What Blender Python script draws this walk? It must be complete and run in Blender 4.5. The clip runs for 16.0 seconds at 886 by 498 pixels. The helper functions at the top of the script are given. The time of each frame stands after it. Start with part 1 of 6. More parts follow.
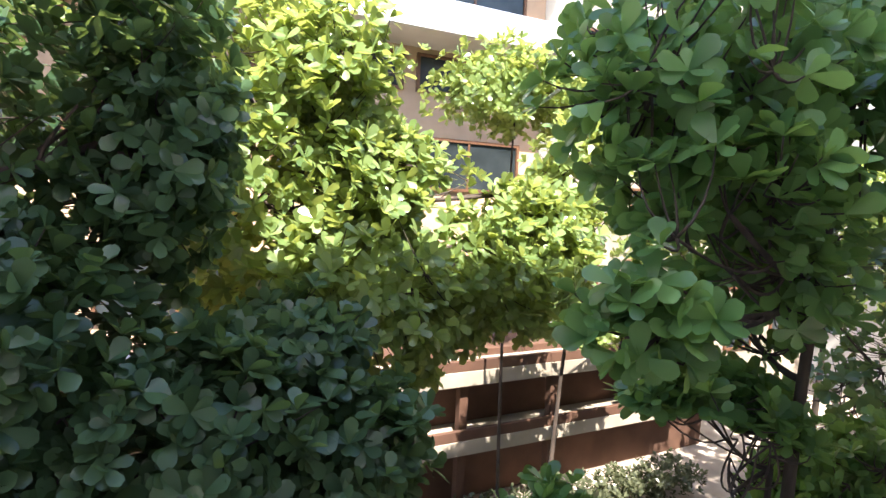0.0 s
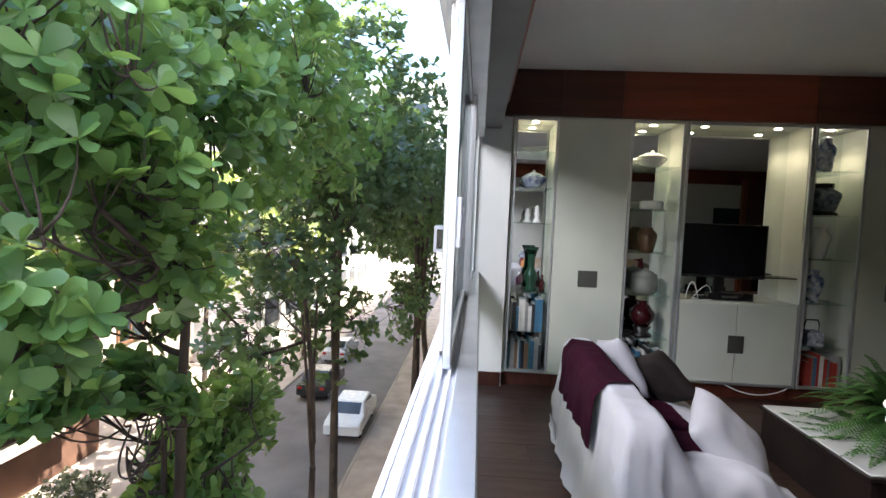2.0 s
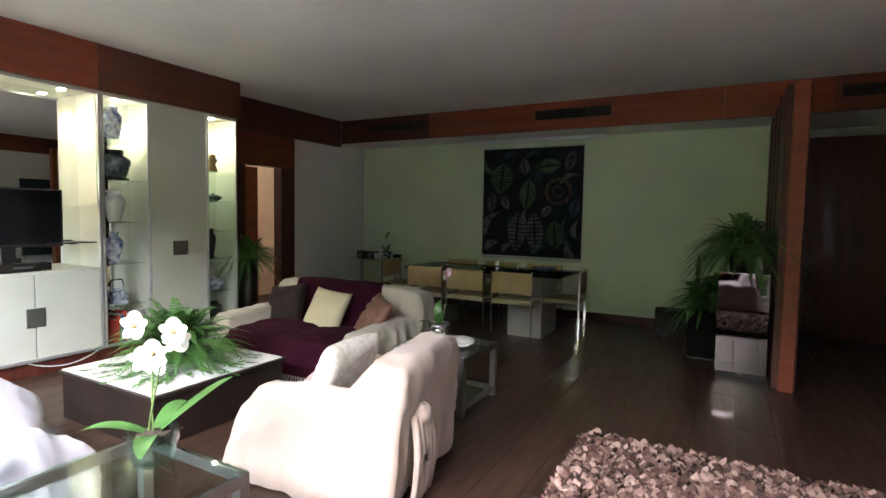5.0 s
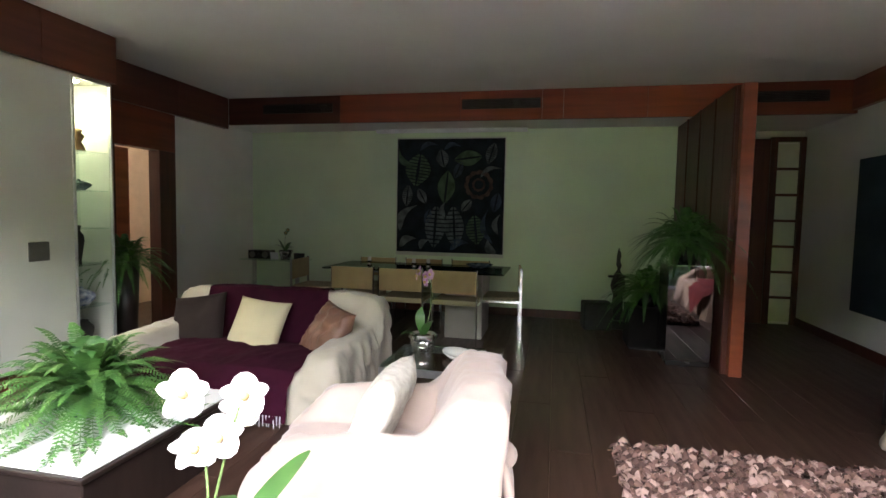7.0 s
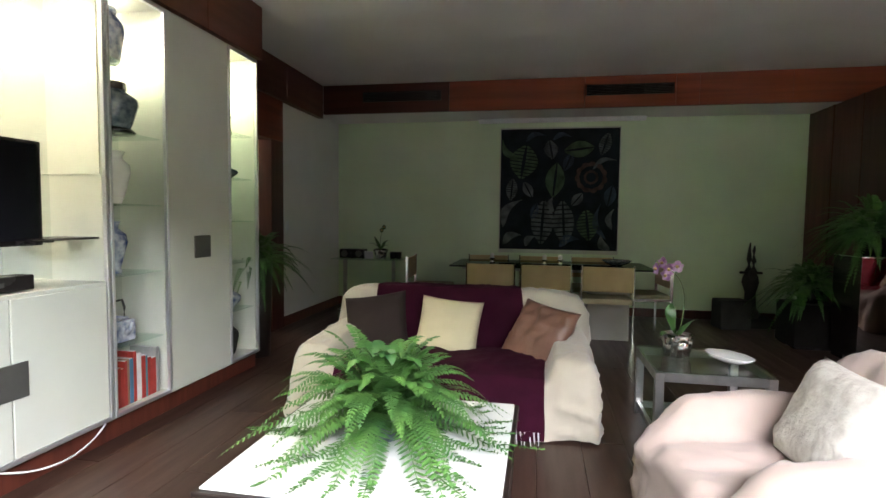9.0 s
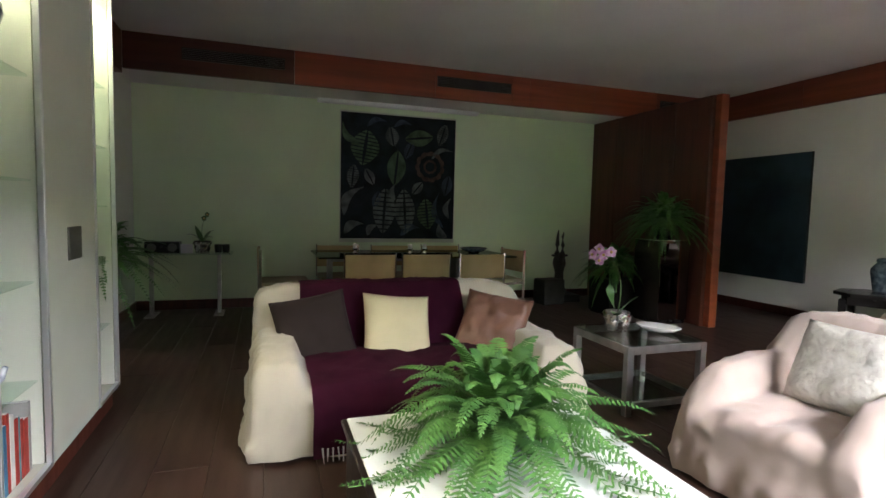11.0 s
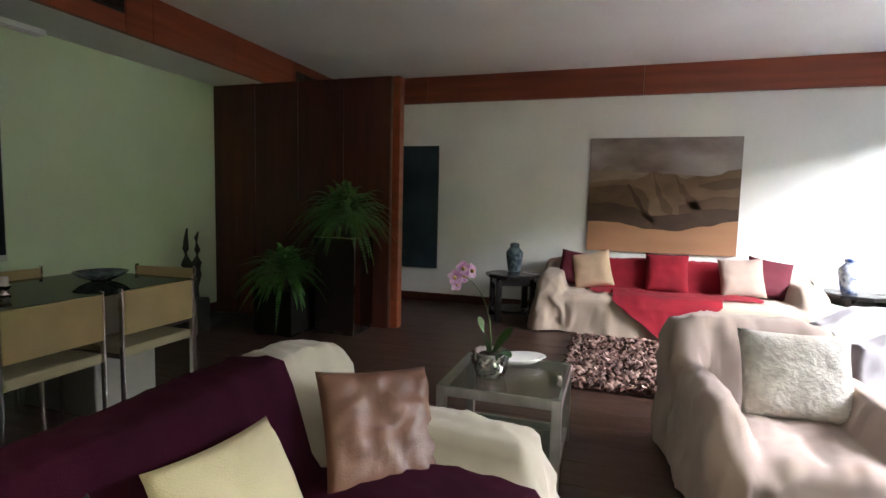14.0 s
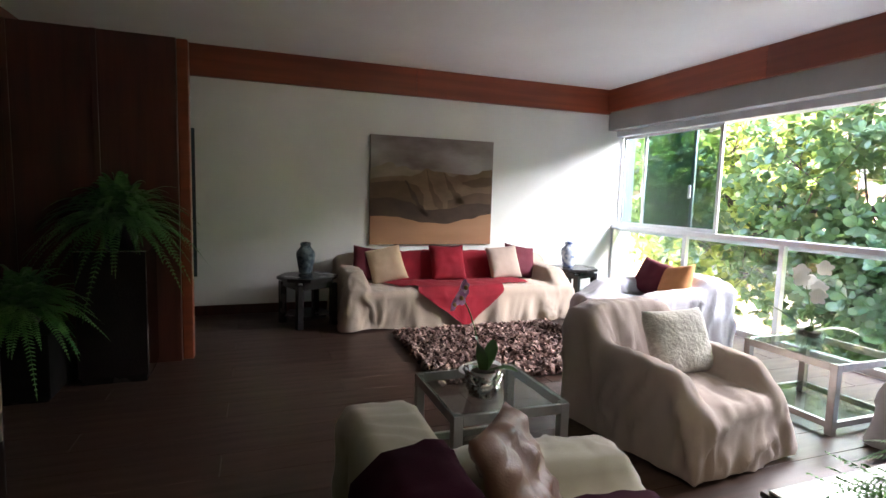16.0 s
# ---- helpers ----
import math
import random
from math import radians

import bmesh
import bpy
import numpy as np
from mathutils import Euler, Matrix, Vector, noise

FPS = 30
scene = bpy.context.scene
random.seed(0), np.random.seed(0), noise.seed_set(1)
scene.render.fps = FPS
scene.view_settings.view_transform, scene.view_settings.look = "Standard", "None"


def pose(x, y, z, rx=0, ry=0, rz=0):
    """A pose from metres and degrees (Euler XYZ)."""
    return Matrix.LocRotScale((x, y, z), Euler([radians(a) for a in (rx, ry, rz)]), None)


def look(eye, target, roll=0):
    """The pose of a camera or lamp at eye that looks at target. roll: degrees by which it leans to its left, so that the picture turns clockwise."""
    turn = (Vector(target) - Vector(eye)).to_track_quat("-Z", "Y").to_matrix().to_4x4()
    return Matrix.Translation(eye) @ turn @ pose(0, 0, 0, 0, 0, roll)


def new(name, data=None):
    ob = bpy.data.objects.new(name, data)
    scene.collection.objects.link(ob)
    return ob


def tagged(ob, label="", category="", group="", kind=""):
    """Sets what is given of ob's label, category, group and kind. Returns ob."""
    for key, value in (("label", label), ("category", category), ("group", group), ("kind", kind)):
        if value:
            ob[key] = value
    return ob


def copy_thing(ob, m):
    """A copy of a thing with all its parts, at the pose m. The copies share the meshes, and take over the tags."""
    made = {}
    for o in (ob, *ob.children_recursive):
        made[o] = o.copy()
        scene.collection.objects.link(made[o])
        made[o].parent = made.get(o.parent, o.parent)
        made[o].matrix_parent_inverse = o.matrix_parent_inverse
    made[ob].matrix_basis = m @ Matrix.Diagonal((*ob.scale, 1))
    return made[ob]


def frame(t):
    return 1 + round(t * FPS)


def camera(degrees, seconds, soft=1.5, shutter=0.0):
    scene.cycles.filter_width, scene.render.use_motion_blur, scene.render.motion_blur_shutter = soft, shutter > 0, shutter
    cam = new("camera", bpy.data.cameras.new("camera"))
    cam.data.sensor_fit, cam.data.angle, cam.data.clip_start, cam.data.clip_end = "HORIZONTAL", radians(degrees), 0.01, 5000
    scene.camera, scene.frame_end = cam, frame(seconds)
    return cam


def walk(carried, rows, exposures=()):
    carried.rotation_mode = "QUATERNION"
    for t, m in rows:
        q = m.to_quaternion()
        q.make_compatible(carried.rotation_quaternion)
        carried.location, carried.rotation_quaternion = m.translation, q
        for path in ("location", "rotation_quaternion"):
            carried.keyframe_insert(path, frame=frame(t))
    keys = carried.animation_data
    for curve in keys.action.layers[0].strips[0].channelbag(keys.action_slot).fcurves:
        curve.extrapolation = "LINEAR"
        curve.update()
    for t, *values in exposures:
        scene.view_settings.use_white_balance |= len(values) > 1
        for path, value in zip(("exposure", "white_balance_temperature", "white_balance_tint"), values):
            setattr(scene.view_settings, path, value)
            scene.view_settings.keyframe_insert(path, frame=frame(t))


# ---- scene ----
cam = camera(80.7, 16.0)
PATH = [
    (0.0, (0.349, 0.183, 1.504), (1.196, 1.986, 1.322), 2.4),
    (0.5, (0.439, 0.178, 1.501), (1.742, 1.687, 1.336), 2.74),
    (1.0, (0.402, 0.139, 1.551), (2.081, 1.213, 1.389), 2.88),
    (1.5, (0.296, 0.044, 1.52), (2.187, 0.68, 1.385), 2.6),
    (2.0, (0.194, -0.017, 1.531), (2.186, 0.117, 1.413), 2.4),
    (2.5, (0.168, -0.062, 1.53), (2.149, -0.317, 1.42), 2.1),
    (3.0, (0.143, -0.125, 1.525), (2.03, -0.778, 1.421), 1.6),
    (3.5, (0.097, -0.192, 1.561), (1.765, -1.289, 1.436), 1.6),
    (4.0, (0.059, -0.212, 1.491), (1.481, -1.614, 1.38), 1.3),
    (4.5, (0.034, -0.222, 1.432), (1.232, -1.819, 1.316), 1.1),
    (5.0, (-0.03, -0.238, 1.411), (0.934, -1.985, 1.285), 1.0),
    (5.2, (-0.034, -0.269, 1.389), (0.835, -2.066, 1.267), 1.0),
    (7.3, (1.334, -0.395, 1.384), (1.743, -2.348, 1.248), 1.1),
    (7.5, (1.475, -0.384, 1.379), (1.892, -2.335, 1.243), 1.1),
    (8.0, (1.933, -0.384, 1.358), (2.332, -2.339, 1.222), 1.1),
    (8.5, (2.379, -0.496, 1.3), (2.764, -2.455, 1.177), 0.8),
    (8.7, (2.542, -0.524, 1.267), (2.924, -2.484, 1.149), 0.7),
    (9.4, (3.10, -0.50, 1.235), (3.36, -2.48, 1.11), 0.9),
    (10.1, (3.68, -0.53, 1.21), (3.55, -2.52, 1.08), 1.2),
    (10.5, (3.97, -0.66, 1.20), (3.66, -2.63, 1.065), 1.3),
    (10.8, (4.136, -0.834, 1.193), (3.635, -2.766, 1.056), 1.4),
    (11.0, (4.205, -0.895, 1.217), (3.559, -2.781, 1.071), 1.4),
    (11.5, (4.378, -1.132, 1.266), (3.36, -2.847, 1.11), 1.4),
    (12.0, (4.512, -1.46, 1.311), (3.258, -3.01, 1.146), 1.3),
    (12.5, (4.502, -1.873, 1.334), (3.026, -3.211, 1.161), 1.4),
    (13.0, (4.509, -2.34, 1.313), (2.867, -3.469, 1.142), 1.4),
    (13.5, (4.497, -2.792, 1.299), (2.702, -3.657, 1.125), 1.5),
    (14.0, (4.457, -3.25, 1.295), (2.562, -3.867, 1.121), 1.3),
    (14.5, (4.446, -3.685, 1.298), (2.488, -4.051, 1.119), 1.4),
    (15.0, (4.354, -4.067, 1.278), (2.364, -4.149, 1.1), 1.4),
    (15.5, (4.299, -4.464, 1.325), (2.331, -4.163, 1.138), 1.5),
    (16.0, (4.196, -4.83, 1.395), (2.324, -4.156, 1.191), 1.6),
]
EXPOSURES = [(0.0, 2.1), (1.0, 1.8), (1.5, 2.15), (2.0, 2.85), (2.5, 2.95), (3.0, 3.25), (3.5, 3.5), (4.0, 4.2), (5.0, 4.9), (7.5, 5.15), (8.5, 5.1), (11.0, 5.05), (12.0, 5.6), (13.0, 5.5), (14.5, 5.15), (16.0, 4.85)]
walk(cam, [(t, look(eye, target, roll)) for t, eye, target, roll in PATH], EXPOSURES)

# ---- world and sun ----
SUN_EL, SUN_AZ = 58.0, 195.0  # degrees; azimuth clockwise from +y
world = bpy.data.worlds.new("world")
scene.world = world
world.use_nodes = True
wn = world.node_tree.nodes
sky = wn.new("ShaderNodeTexSky")
sky.sky_type = "NISHITA"
sky.sun_disc = False
sky.sun_elevation, sky.sun_rotation = radians(SUN_EL), radians(SUN_AZ)
wn["Background"].inputs[1].default_value = 0.15
world.node_tree.links.new(sky.outputs[0], wn["Background"].inputs[0])
sun_data = bpy.data.lights.new("sun", "SUN")
sun_data.energy, sun_data.angle, sun_data.color = 5.0, radians(0.6), (1.0, 0.93, 0.82)
sun = new("sun", sun_data)
sun_dir = Vector((math.sin(radians(SUN_AZ)) * math.cos(radians(SUN_EL)), math.cos(radians(SUN_AZ)) * math.cos(radians(SUN_EL)), math.sin(radians(SUN_EL))))
sun.matrix_world = look(sun_dir * 60, (0, 0, 0))

# skylight over the window opening, aimed into the room
win_light = bpy.data.lights.new("window_skylight", "AREA")
win_light.shape, win_light.size, win_light.size_y, win_light.energy, win_light.color = "RECTANGLE", 3.4, 1.2, 50.0, (0.93, 0.92, 1.0)
new("window_skylight", win_light).matrix_world = look((1.5, 1.95, 3.4), (1.5, -5.5, 1.7))


# ---- materials ----
def mat(name, color, rough=0.6, metal=0.0, var=0.12, scale=6.0, bump=0.15, bscale=60.0, color2=None, stretch=(1, 1, 1), coat=0.0, sheen=0.0, trans=0.0, ior=1.45, rand=0.0, fine=0.0):
    """Principled surface with two scales of colour variation and a fine relief."""
    m = bpy.data.materials.new(name)
    m.use_nodes = True
    nt = m.node_tree
    n, l = nt.nodes, nt.links
    b = n["Principled BSDF"]
    tc = n.new("ShaderNodeTexCoord")
    mp = n.new("ShaderNodeMapping")
    mp.inputs["Scale"].default_value = stretch
    l.new(tc.outputs["Object"], mp.inputs[0])
    n1 = n.new("ShaderNodeTexNoise")
    n1.inputs["Scale"].default_value, n1.inputs["Detail"].default_value = scale, 6
    n2 = n.new("ShaderNodeTexNoise")
    n2.inputs["Scale"].default_value, n2.inputs["Detail"].default_value = bscale, 4
    l.new(mp.outputs[0], n1.inputs[0])
    l.new(mp.outputs[0], n2.inputs[0])
    c2 = color2 or tuple(c * (1 - 2.2 * var) for c in color)
    mix = n.new("ShaderNodeMix")
    mix.data_type = "RGBA"
    mix.inputs[6].default_value, mix.inputs[7].default_value = (*color, 1), (*c2, 1)
    ramp = n.new("ShaderNodeMapRange")
    ramp.inputs[1].default_value, ramp.inputs[2].default_value = 0.35, 0.68
    l.new(n1.outputs[0], ramp.inputs[0])
    l.new(ramp.outputs[0], mix.inputs[0])
    out = mix.outputs[2]
    if fine:
        m2 = n.new("ShaderNodeMix")
        m2.data_type, m2.blend_type = "RGBA", "MULTIPLY"
        m2.inputs[0].default_value = fine
        l.new(out, m2.inputs[6])
        l.new(n2.outputs[0], m2.inputs[7])
        out = m2.outputs[2]
    if rand:
        oi = n.new("ShaderNodeObjectInfo")
        hs = n.new("ShaderNodeHueSaturation")
        mr = n.new("ShaderNodeMapRange")
        mr.inputs[3].default_value, mr.inputs[4].default_value = 1 - rand, 1 + rand
        l.new(oi.outputs["Random"], mr.inputs[0])
        l.new(mr.outputs[0], hs.inputs["Value"])
        l.new(out, hs.inputs["Color"])
        out = hs.outputs[0]
    l.new(out, b.inputs["Base Color"])
    rr = n.new("ShaderNodeMapRange")
    rr.inputs[3].default_value, rr.inputs[4].default_value = max(0.0, rough - 0.08), min(1.0, rough + 0.1)
    l.new(n1.outputs[0], rr.inputs[0])
    l.new(rr.outputs[0], b.inputs["Roughness"])
    b.inputs["Metallic"].default_value = metal
    b.inputs["IOR"].default_value = ior
    b.inputs["Coat Weight"].default_value = coat
    b.inputs["Sheen Weight"].default_value = sheen
    b.inputs["Transmission Weight"].default_value = trans
    if bump:
        bp = n.new("ShaderNodeBump")
        bp.inputs["Strength"].default_value, bp.inputs["Distance"].default_value = bump, 0.01
        l.new(n2.outputs[0], bp.inputs["Height"])
        l.new(bp.outputs[0], b.inputs["Normal"])
    return m


def glass_mat(name, tint=(0.93, 0.98, 0.96), rough=0.0):
    m = bpy.data.materials.new(name)
    m.use_nodes = True
    n, l = m.node_tree.nodes, m.node_tree.links
    n.remove(n["Principled BSDF"])
    tr, gl, mx, fr, pw, ma = n.new("ShaderNodeBsdfTransparent"), n.new("ShaderNodeBsdfGlossy"), n.new("ShaderNodeMixShader"), n.new("ShaderNodeLayerWeight"), n.new("ShaderNodeMath"), n.new("ShaderNodeMath")
    tr.inputs[0].default_value = (*tint, 1)
    gl.inputs["Roughness"].default_value = rough
    pw.operation, ma.operation = "POWER", "MULTIPLY_ADD"
    pw.inputs[1].default_value, ma.inputs[1].default_value, ma.inputs[2].default_value = 4.0, 0.6, 0.035
    l.new(fr.outputs["Facing"], pw.inputs[0])
    l.new(pw.outputs[0], ma.inputs[0])
    l.new(ma.outputs[0], mx.inputs[0])
    l.new(tr.outputs[0], mx.inputs[1])
    l.new(gl.outputs[0], mx.inputs[2])
    l.new(mx.outputs[0], n["Material Output"].inputs[0])
    return m


def emit_mat(name, color, strength):
    m = bpy.data.materials.new(name)
    m.use_nodes = True
    b = m.node_tree.nodes["Principled BSDF"]
    b.inputs["Base Color"].default_value = (0.8, 0.8, 0.8, 1)
    b.inputs["Emission Color"].default_value = (*color, 1)
    b.inputs["Emission Strength"].default_value = strength
    return m


WHITE_PAINT = mat("white_paint", (0.76, 0.765, 0.74), 0.65, var=0.04, scale=1.4, bump=0.08, bscale=90)
GREEN_PAINT = mat("green_paint", (0.67, 0.79, 0.58), 0.6, var=0.05, scale=1.2, bump=0.08, bscale=90)
CEIL_PAINT = mat("ceiling_paint", (0.84, 0.84, 0.83), 0.75, var=0.04, scale=0.9, bump=0.1, bscale=70)
GREY_PAINT = mat("grey_paint", (0.30, 0.30, 0.29), 0.6, var=0.08, scale=2)
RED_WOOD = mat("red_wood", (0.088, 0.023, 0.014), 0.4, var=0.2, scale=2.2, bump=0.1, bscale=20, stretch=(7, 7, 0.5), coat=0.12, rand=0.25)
RED_WOOD_H = mat("red_wood_band", (0.23, 0.054, 0.024), 0.36, var=0.15, scale=1.6, bump=0.1, bscale=24, stretch=(0.5, 0.5, 9), coat=0.15, rand=0.4)
FLOOR_WOOD = mat("dark_floor_wood", (0.052, 0.027, 0.019), 0.40, var=0.2, scale=2.0, bump=0.10, bscale=30, stretch=(9, 1, 1), coat=0.10, rand=0.13)
CAB_PAINT = mat("cabinet_lacquer", (0.60, 0.62, 0.54), 0.42, var=0.05, scale=1.6, bump=0.03)
ALU = mat("aluminium", (0.72, 0.73, 0.75), 0.38, metal=0.85, var=0.06, scale=5, bump=0.05)
ALU_WHITE = mat("painted_aluminium", (0.75, 0.76, 0.80), 0.4, var=0.06, scale=4, bump=0.04)
CHROME = mat("chrome", (0.78, 0.78, 0.78), 0.12, metal=1.0, var=0.04, bump=0.0)
STEEL = mat("brushed_steel", (0.50, 0.50, 0.49), 0.34, metal=1.0, var=0.1, scale=12, bump=0.05)
SMOKED_MIRROR = mat("smoked_mirror", (0.20, 0.17, 0.165), -0.04, metal=1.0, var=0.05, bump=0.0)
MIRROR = mat("mirror", (0.82, 0.85, 0.84), 0.0, metal=1.0, var=0.0, bump=0.0)
MIRROR.node_tree.nodes["Principled BSDF"].inputs["Roughness"].default_value = 0.01
for lk in list(MIRROR.node_tree.links):
    if lk.to_socket.name == "Roughness":
        MIRROR.node_tree.links.remove(lk)
GLASS = glass_mat("clear_glass")
GLASS_TINT = glass_mat("tinted_window_glass", (0.44, 0.53, 0.53))
GLASS_GREEN = glass_mat("shelf_glass", (0.90, 0.96, 0.93))
BLACK = mat("black_lacquer", (0.018, 0.016, 0.016), 0.25, var=0.1, bump=0.02)
MATT_BLACK = mat("matt_black", (0.008, 0.007, 0.007), 0.8, var=0.15, bump=0.05, ior=1.2)
DARK_WOOD = mat("dark_stained_wood", (0.020, 0.013, 0.011), 0.35, var=0.2, scale=3, bump=0.1, stretch=(1, 6, 1))
MARBLE = mat("white_marble_top", (0.74, 0.76, 0.74), 0.16, var=0.05, scale=3, bump=0.0)
WHITE_CLOTH = mat("white_cotton", (0.46, 0.45, 0.48), 0.9, var=0.05, scale=3, bump=0.12, bscale=320, sheen=0.2)
CREAM_CLOTH = mat("cream_cotton", (0.41, 0.378, 0.305), 0.9, var=0.06, scale=3, bump=0.12, bscale=320, sheen=0.2)
OAT_CLOTH = mat("oatmeal_cotton", (0.43, 0.345, 0.275), 0.9, var=0.06, scale=3, bump=0.12, bscale=320, sheen=0.1)
PINK_CLOTH = mat("pale_pink_cotton", (0.42, 0.335, 0.295), 0.9, var=0.06, scale=3, bump=0.12, bscale=320, sheen=0.2)
PURPLE_CLOTH = mat("aubergine_wool", (0.030, 0.0035, 0.013), 0.95, var=0.16, scale=5, bump=0.2, bscale=260, ior=1.2)
RED_CLOTH = mat("crimson_cloth", (0.26, 0.006, 0.018), 0.95, var=0.16, scale=4, bump=0.12, bscale=320)
WINE_CLOTH = mat("wine_cloth", (0.11, 0.008, 0.02), 0.8, var=0.12, scale=4, bump=0.12, bscale=320)
BROWN_SATIN = mat("brown_satin", (0.17, 0.085, 0.058), 0.42, var=0.15, scale=6, bump=0.15, bscale=120)
BEIGE_CLOTH = mat("beige_cloth", (0.50, 0.36, 0.24), 0.85, var=0.08, scale=4, bump=0.12, bscale=320)
TAUPE_CLOTH = mat("taupe_cloth", (0.42, 0.33, 0.28), 0.85, var=0.08, scale=4, bump=0.12, bscale=320)
DARK_CLOTH = mat("dark_brown_cloth", (0.015, 0.008, 0.007), 0.9, var=0.1, scale=4, bump=0.12, bscale=320)
YELLOW_CLOTH = mat("pale_yellow_cloth", (0.50, 0.46, 0.30), 0.9, var=0.05, scale=4, bump=0.35, bscale=240)
ORANGE_CLOTH = mat("orange_cloth", (0.55, 0.25, 0.10), 0.85, var=0.08, scale=4, bump=0.12, bscale=320)
LACE_CLOTH = mat("white_lace_cloth", (0.62, 0.60, 0.55), 0.9, scale=22, bump=0.9, bscale=45, color2=(0.44, 0.41, 0.37))
SEAT_CLOTH = mat("cream_seat_cloth", (0.34, 0.31, 0.20), 0.85, var=0.06, scale=4, bump=0.3, bscale=200)
TAN_LEATHER = mat("tan_cane", (0.47, 0.36, 0.19), 0.6, var=0.06, scale=5, bump=0.3, bscale=180)
FERN = mat("fern_green", (0.085, 0.20, 0.042), 0.5, var=0.2, scale=9, bump=0.05, color2=(0.032, 0.105, 0.026))
FERN_DARK = mat("fern_deep_green", (0.10, 0.24, 0.06), 0.5, var=0.2, scale=14, bump=0.05, color2=(0.03, 0.10, 0.026))
LEAF_OLD = mat("orange_leaf", (0.42, 0.13, 0.03), 0.45, var=0.2, scale=6)
BARK = mat("bark", (0.085, 0.062, 0.05), 0.9, var=0.3, scale=5, bump=0.8, bscale=18, stretch=(1, 1, 0.3))
ORCHID_WHITE = mat("white_petal", (0.85, 0.85, 0.83), 0.6, var=0.03, bump=0.05)
ORCHID_PINK = mat("mauve_petal", (0.62, 0.42, 0.60), 0.6, scale=40, bump=0.05, color2=(0.36, 0.14, 0.36))
STEM = mat("green_stem", (0.12, 0.19, 0.06), 0.5, var=0.2)
PORCELAIN = mat("white_porcelain", (0.72, 0.72, 0.70), 0.15, var=0.05, bump=0.0)
BLUE_CHINA = mat("blue_white_china", (0.62, 0.66, 0.70), 0.15, scale=18, bump=0.0, color2=(0.03, 0.07, 0.22))
DARK_CHINA = mat("dark_blue_china", (0.03, 0.05, 0.07), 0.14, scale=22, bump=0.0, color2=(0.16, 0.20, 0.22))
TEAL_CHINA = mat("teal_china", (0.04, 0.09, 0.10), 0.15, scale=16, bump=0.0, color2=(0.22, 0.26, 0.26))
JADE = mat("green_glaze", (0.016, 0.062, 0.036), 0.12, var=0.25, scale=8, bump=0.0)
RED_GLAZE = mat("red_glaze", (0.045, 0.006, 0.008), 0.1, var=0.2, scale=8, bump=0.0)
STONE = mat("grey_stone", (0.03, 0.03, 0.028), 0.7, var=0.2, scale=9, bump=0.4)
CONCRETE = mat("concrete", (0.40, 0.34, 0.28), 0.85, var=0.14, scale=0.6, bump=0.3, bscale=12)
FACADE_WHITE = mat("facade_white", (0.72, 0.70, 0.66), 0.8, var=0.06, scale=0.8, bump=0.2, bscale=20)
FACADE_PINK = mat("facade_render", (0.58, 0.40, 0.28), 0.85, var=0.1, scale=0.7, bump=0.2, bscale=20)
BROWN_FRAME = mat("brown_frame", (0.16, 0.075, 0.04), 0.5, var=0.15)
DARK_PANE = mat("dark_pane", (0.045, 0.055, 0.06), 0.08, var=0.3, scale=0.5, bump=0.0)
ASPHALT = mat("asphalt", (0.20, 0.18, 0.17), 0.9, var=0.15, scale=0.5, bump=0.5, bscale=40)
PAVING = mat("paving", (0.44, 0.36, 0.30), 0.85, var=0.15, scale=0.9, bump=0.3, bscale=14, rand=0.12)
SOIL = mat("soil", (0.05, 0.035, 0.025), 0.95, var=0.3, scale=20, bump=0.8)
BOOK_MATS = [mat("book_" + k, c, 0.6, var=0.08, scale=20) for k, c in (("white", (0.66, 0.65, 0.61)), ("red", (0.34, 0.035, 0.025)), ("black", (0.03, 0.03, 0.035)), ("blue", (0.05, 0.16, 0.27)), ("brown", (0.24, 0.14, 0.085)), ("grey", (0.30, 0.30, 0.29)), ("teal", (0.07, 0.2, 0.22)))]


# ---- builders ----
def mesh_of(name, bm, material, smooth=False):
    me = bpy.data.meshes.new(name)
    bm.normal_update()
    bm.to_mesh(me)
    bm.free()
    for m in (material if isinstance(material, (list, tuple)) else [material]):
        me.materials.append(m)
    if smooth:
        me.polygons.foreach_set("use_smooth", [True] * len(me.polygons))
    return me


def part(name, bm, material, parent, label="", smooth=False, kind="", at=None):
    ob = new(name, mesh_of(name, bm, material, smooth))
    ob.parent = parent
    if at is not None:
        ob.matrix_basis = at
    return tagged(ob, label, kind=kind)


def thing(name, label, category, at=None, group="", kind=""):
    ob = new(name)
    ob.empty_display_size = 0.1
    if at is not None:
        ob.matrix_world = at
    return tagged(ob, label, category, group, kind)


def single(name, bm, material, label, category, kind="", group="", at=None, smooth=False):
    ob = new(name, mesh_of(name, bm, material, smooth))
    if at is not None:
        ob.matrix_world = at
    return tagged(ob, label, category, group, kind)


def add_box(bm, lo, hi, bevel=0.0, seg=1):
    lo, hi = Vector(lo), Vector(hi)
    c, s = (lo + hi) / 2, hi - lo
    r = bmesh.ops.create_cube(bm, size=1.0, matrix=Matrix.Translation(c) @ Matrix.Diagonal((*s, 1)))
    if bevel:
        vs = set(r["verts"])
        es = [e for e in bm.edges if e.verts[0] in vs and e.verts[1] in vs]
        bmesh.ops.bevel(bm, geom=es, offset=bevel, segments=seg, affect="EDGES", profile=0.6)
    return bm


def box(lo, hi, bevel=0.004, seg=1):
    return add_box(bmesh.new(), lo, hi, bevel, seg)


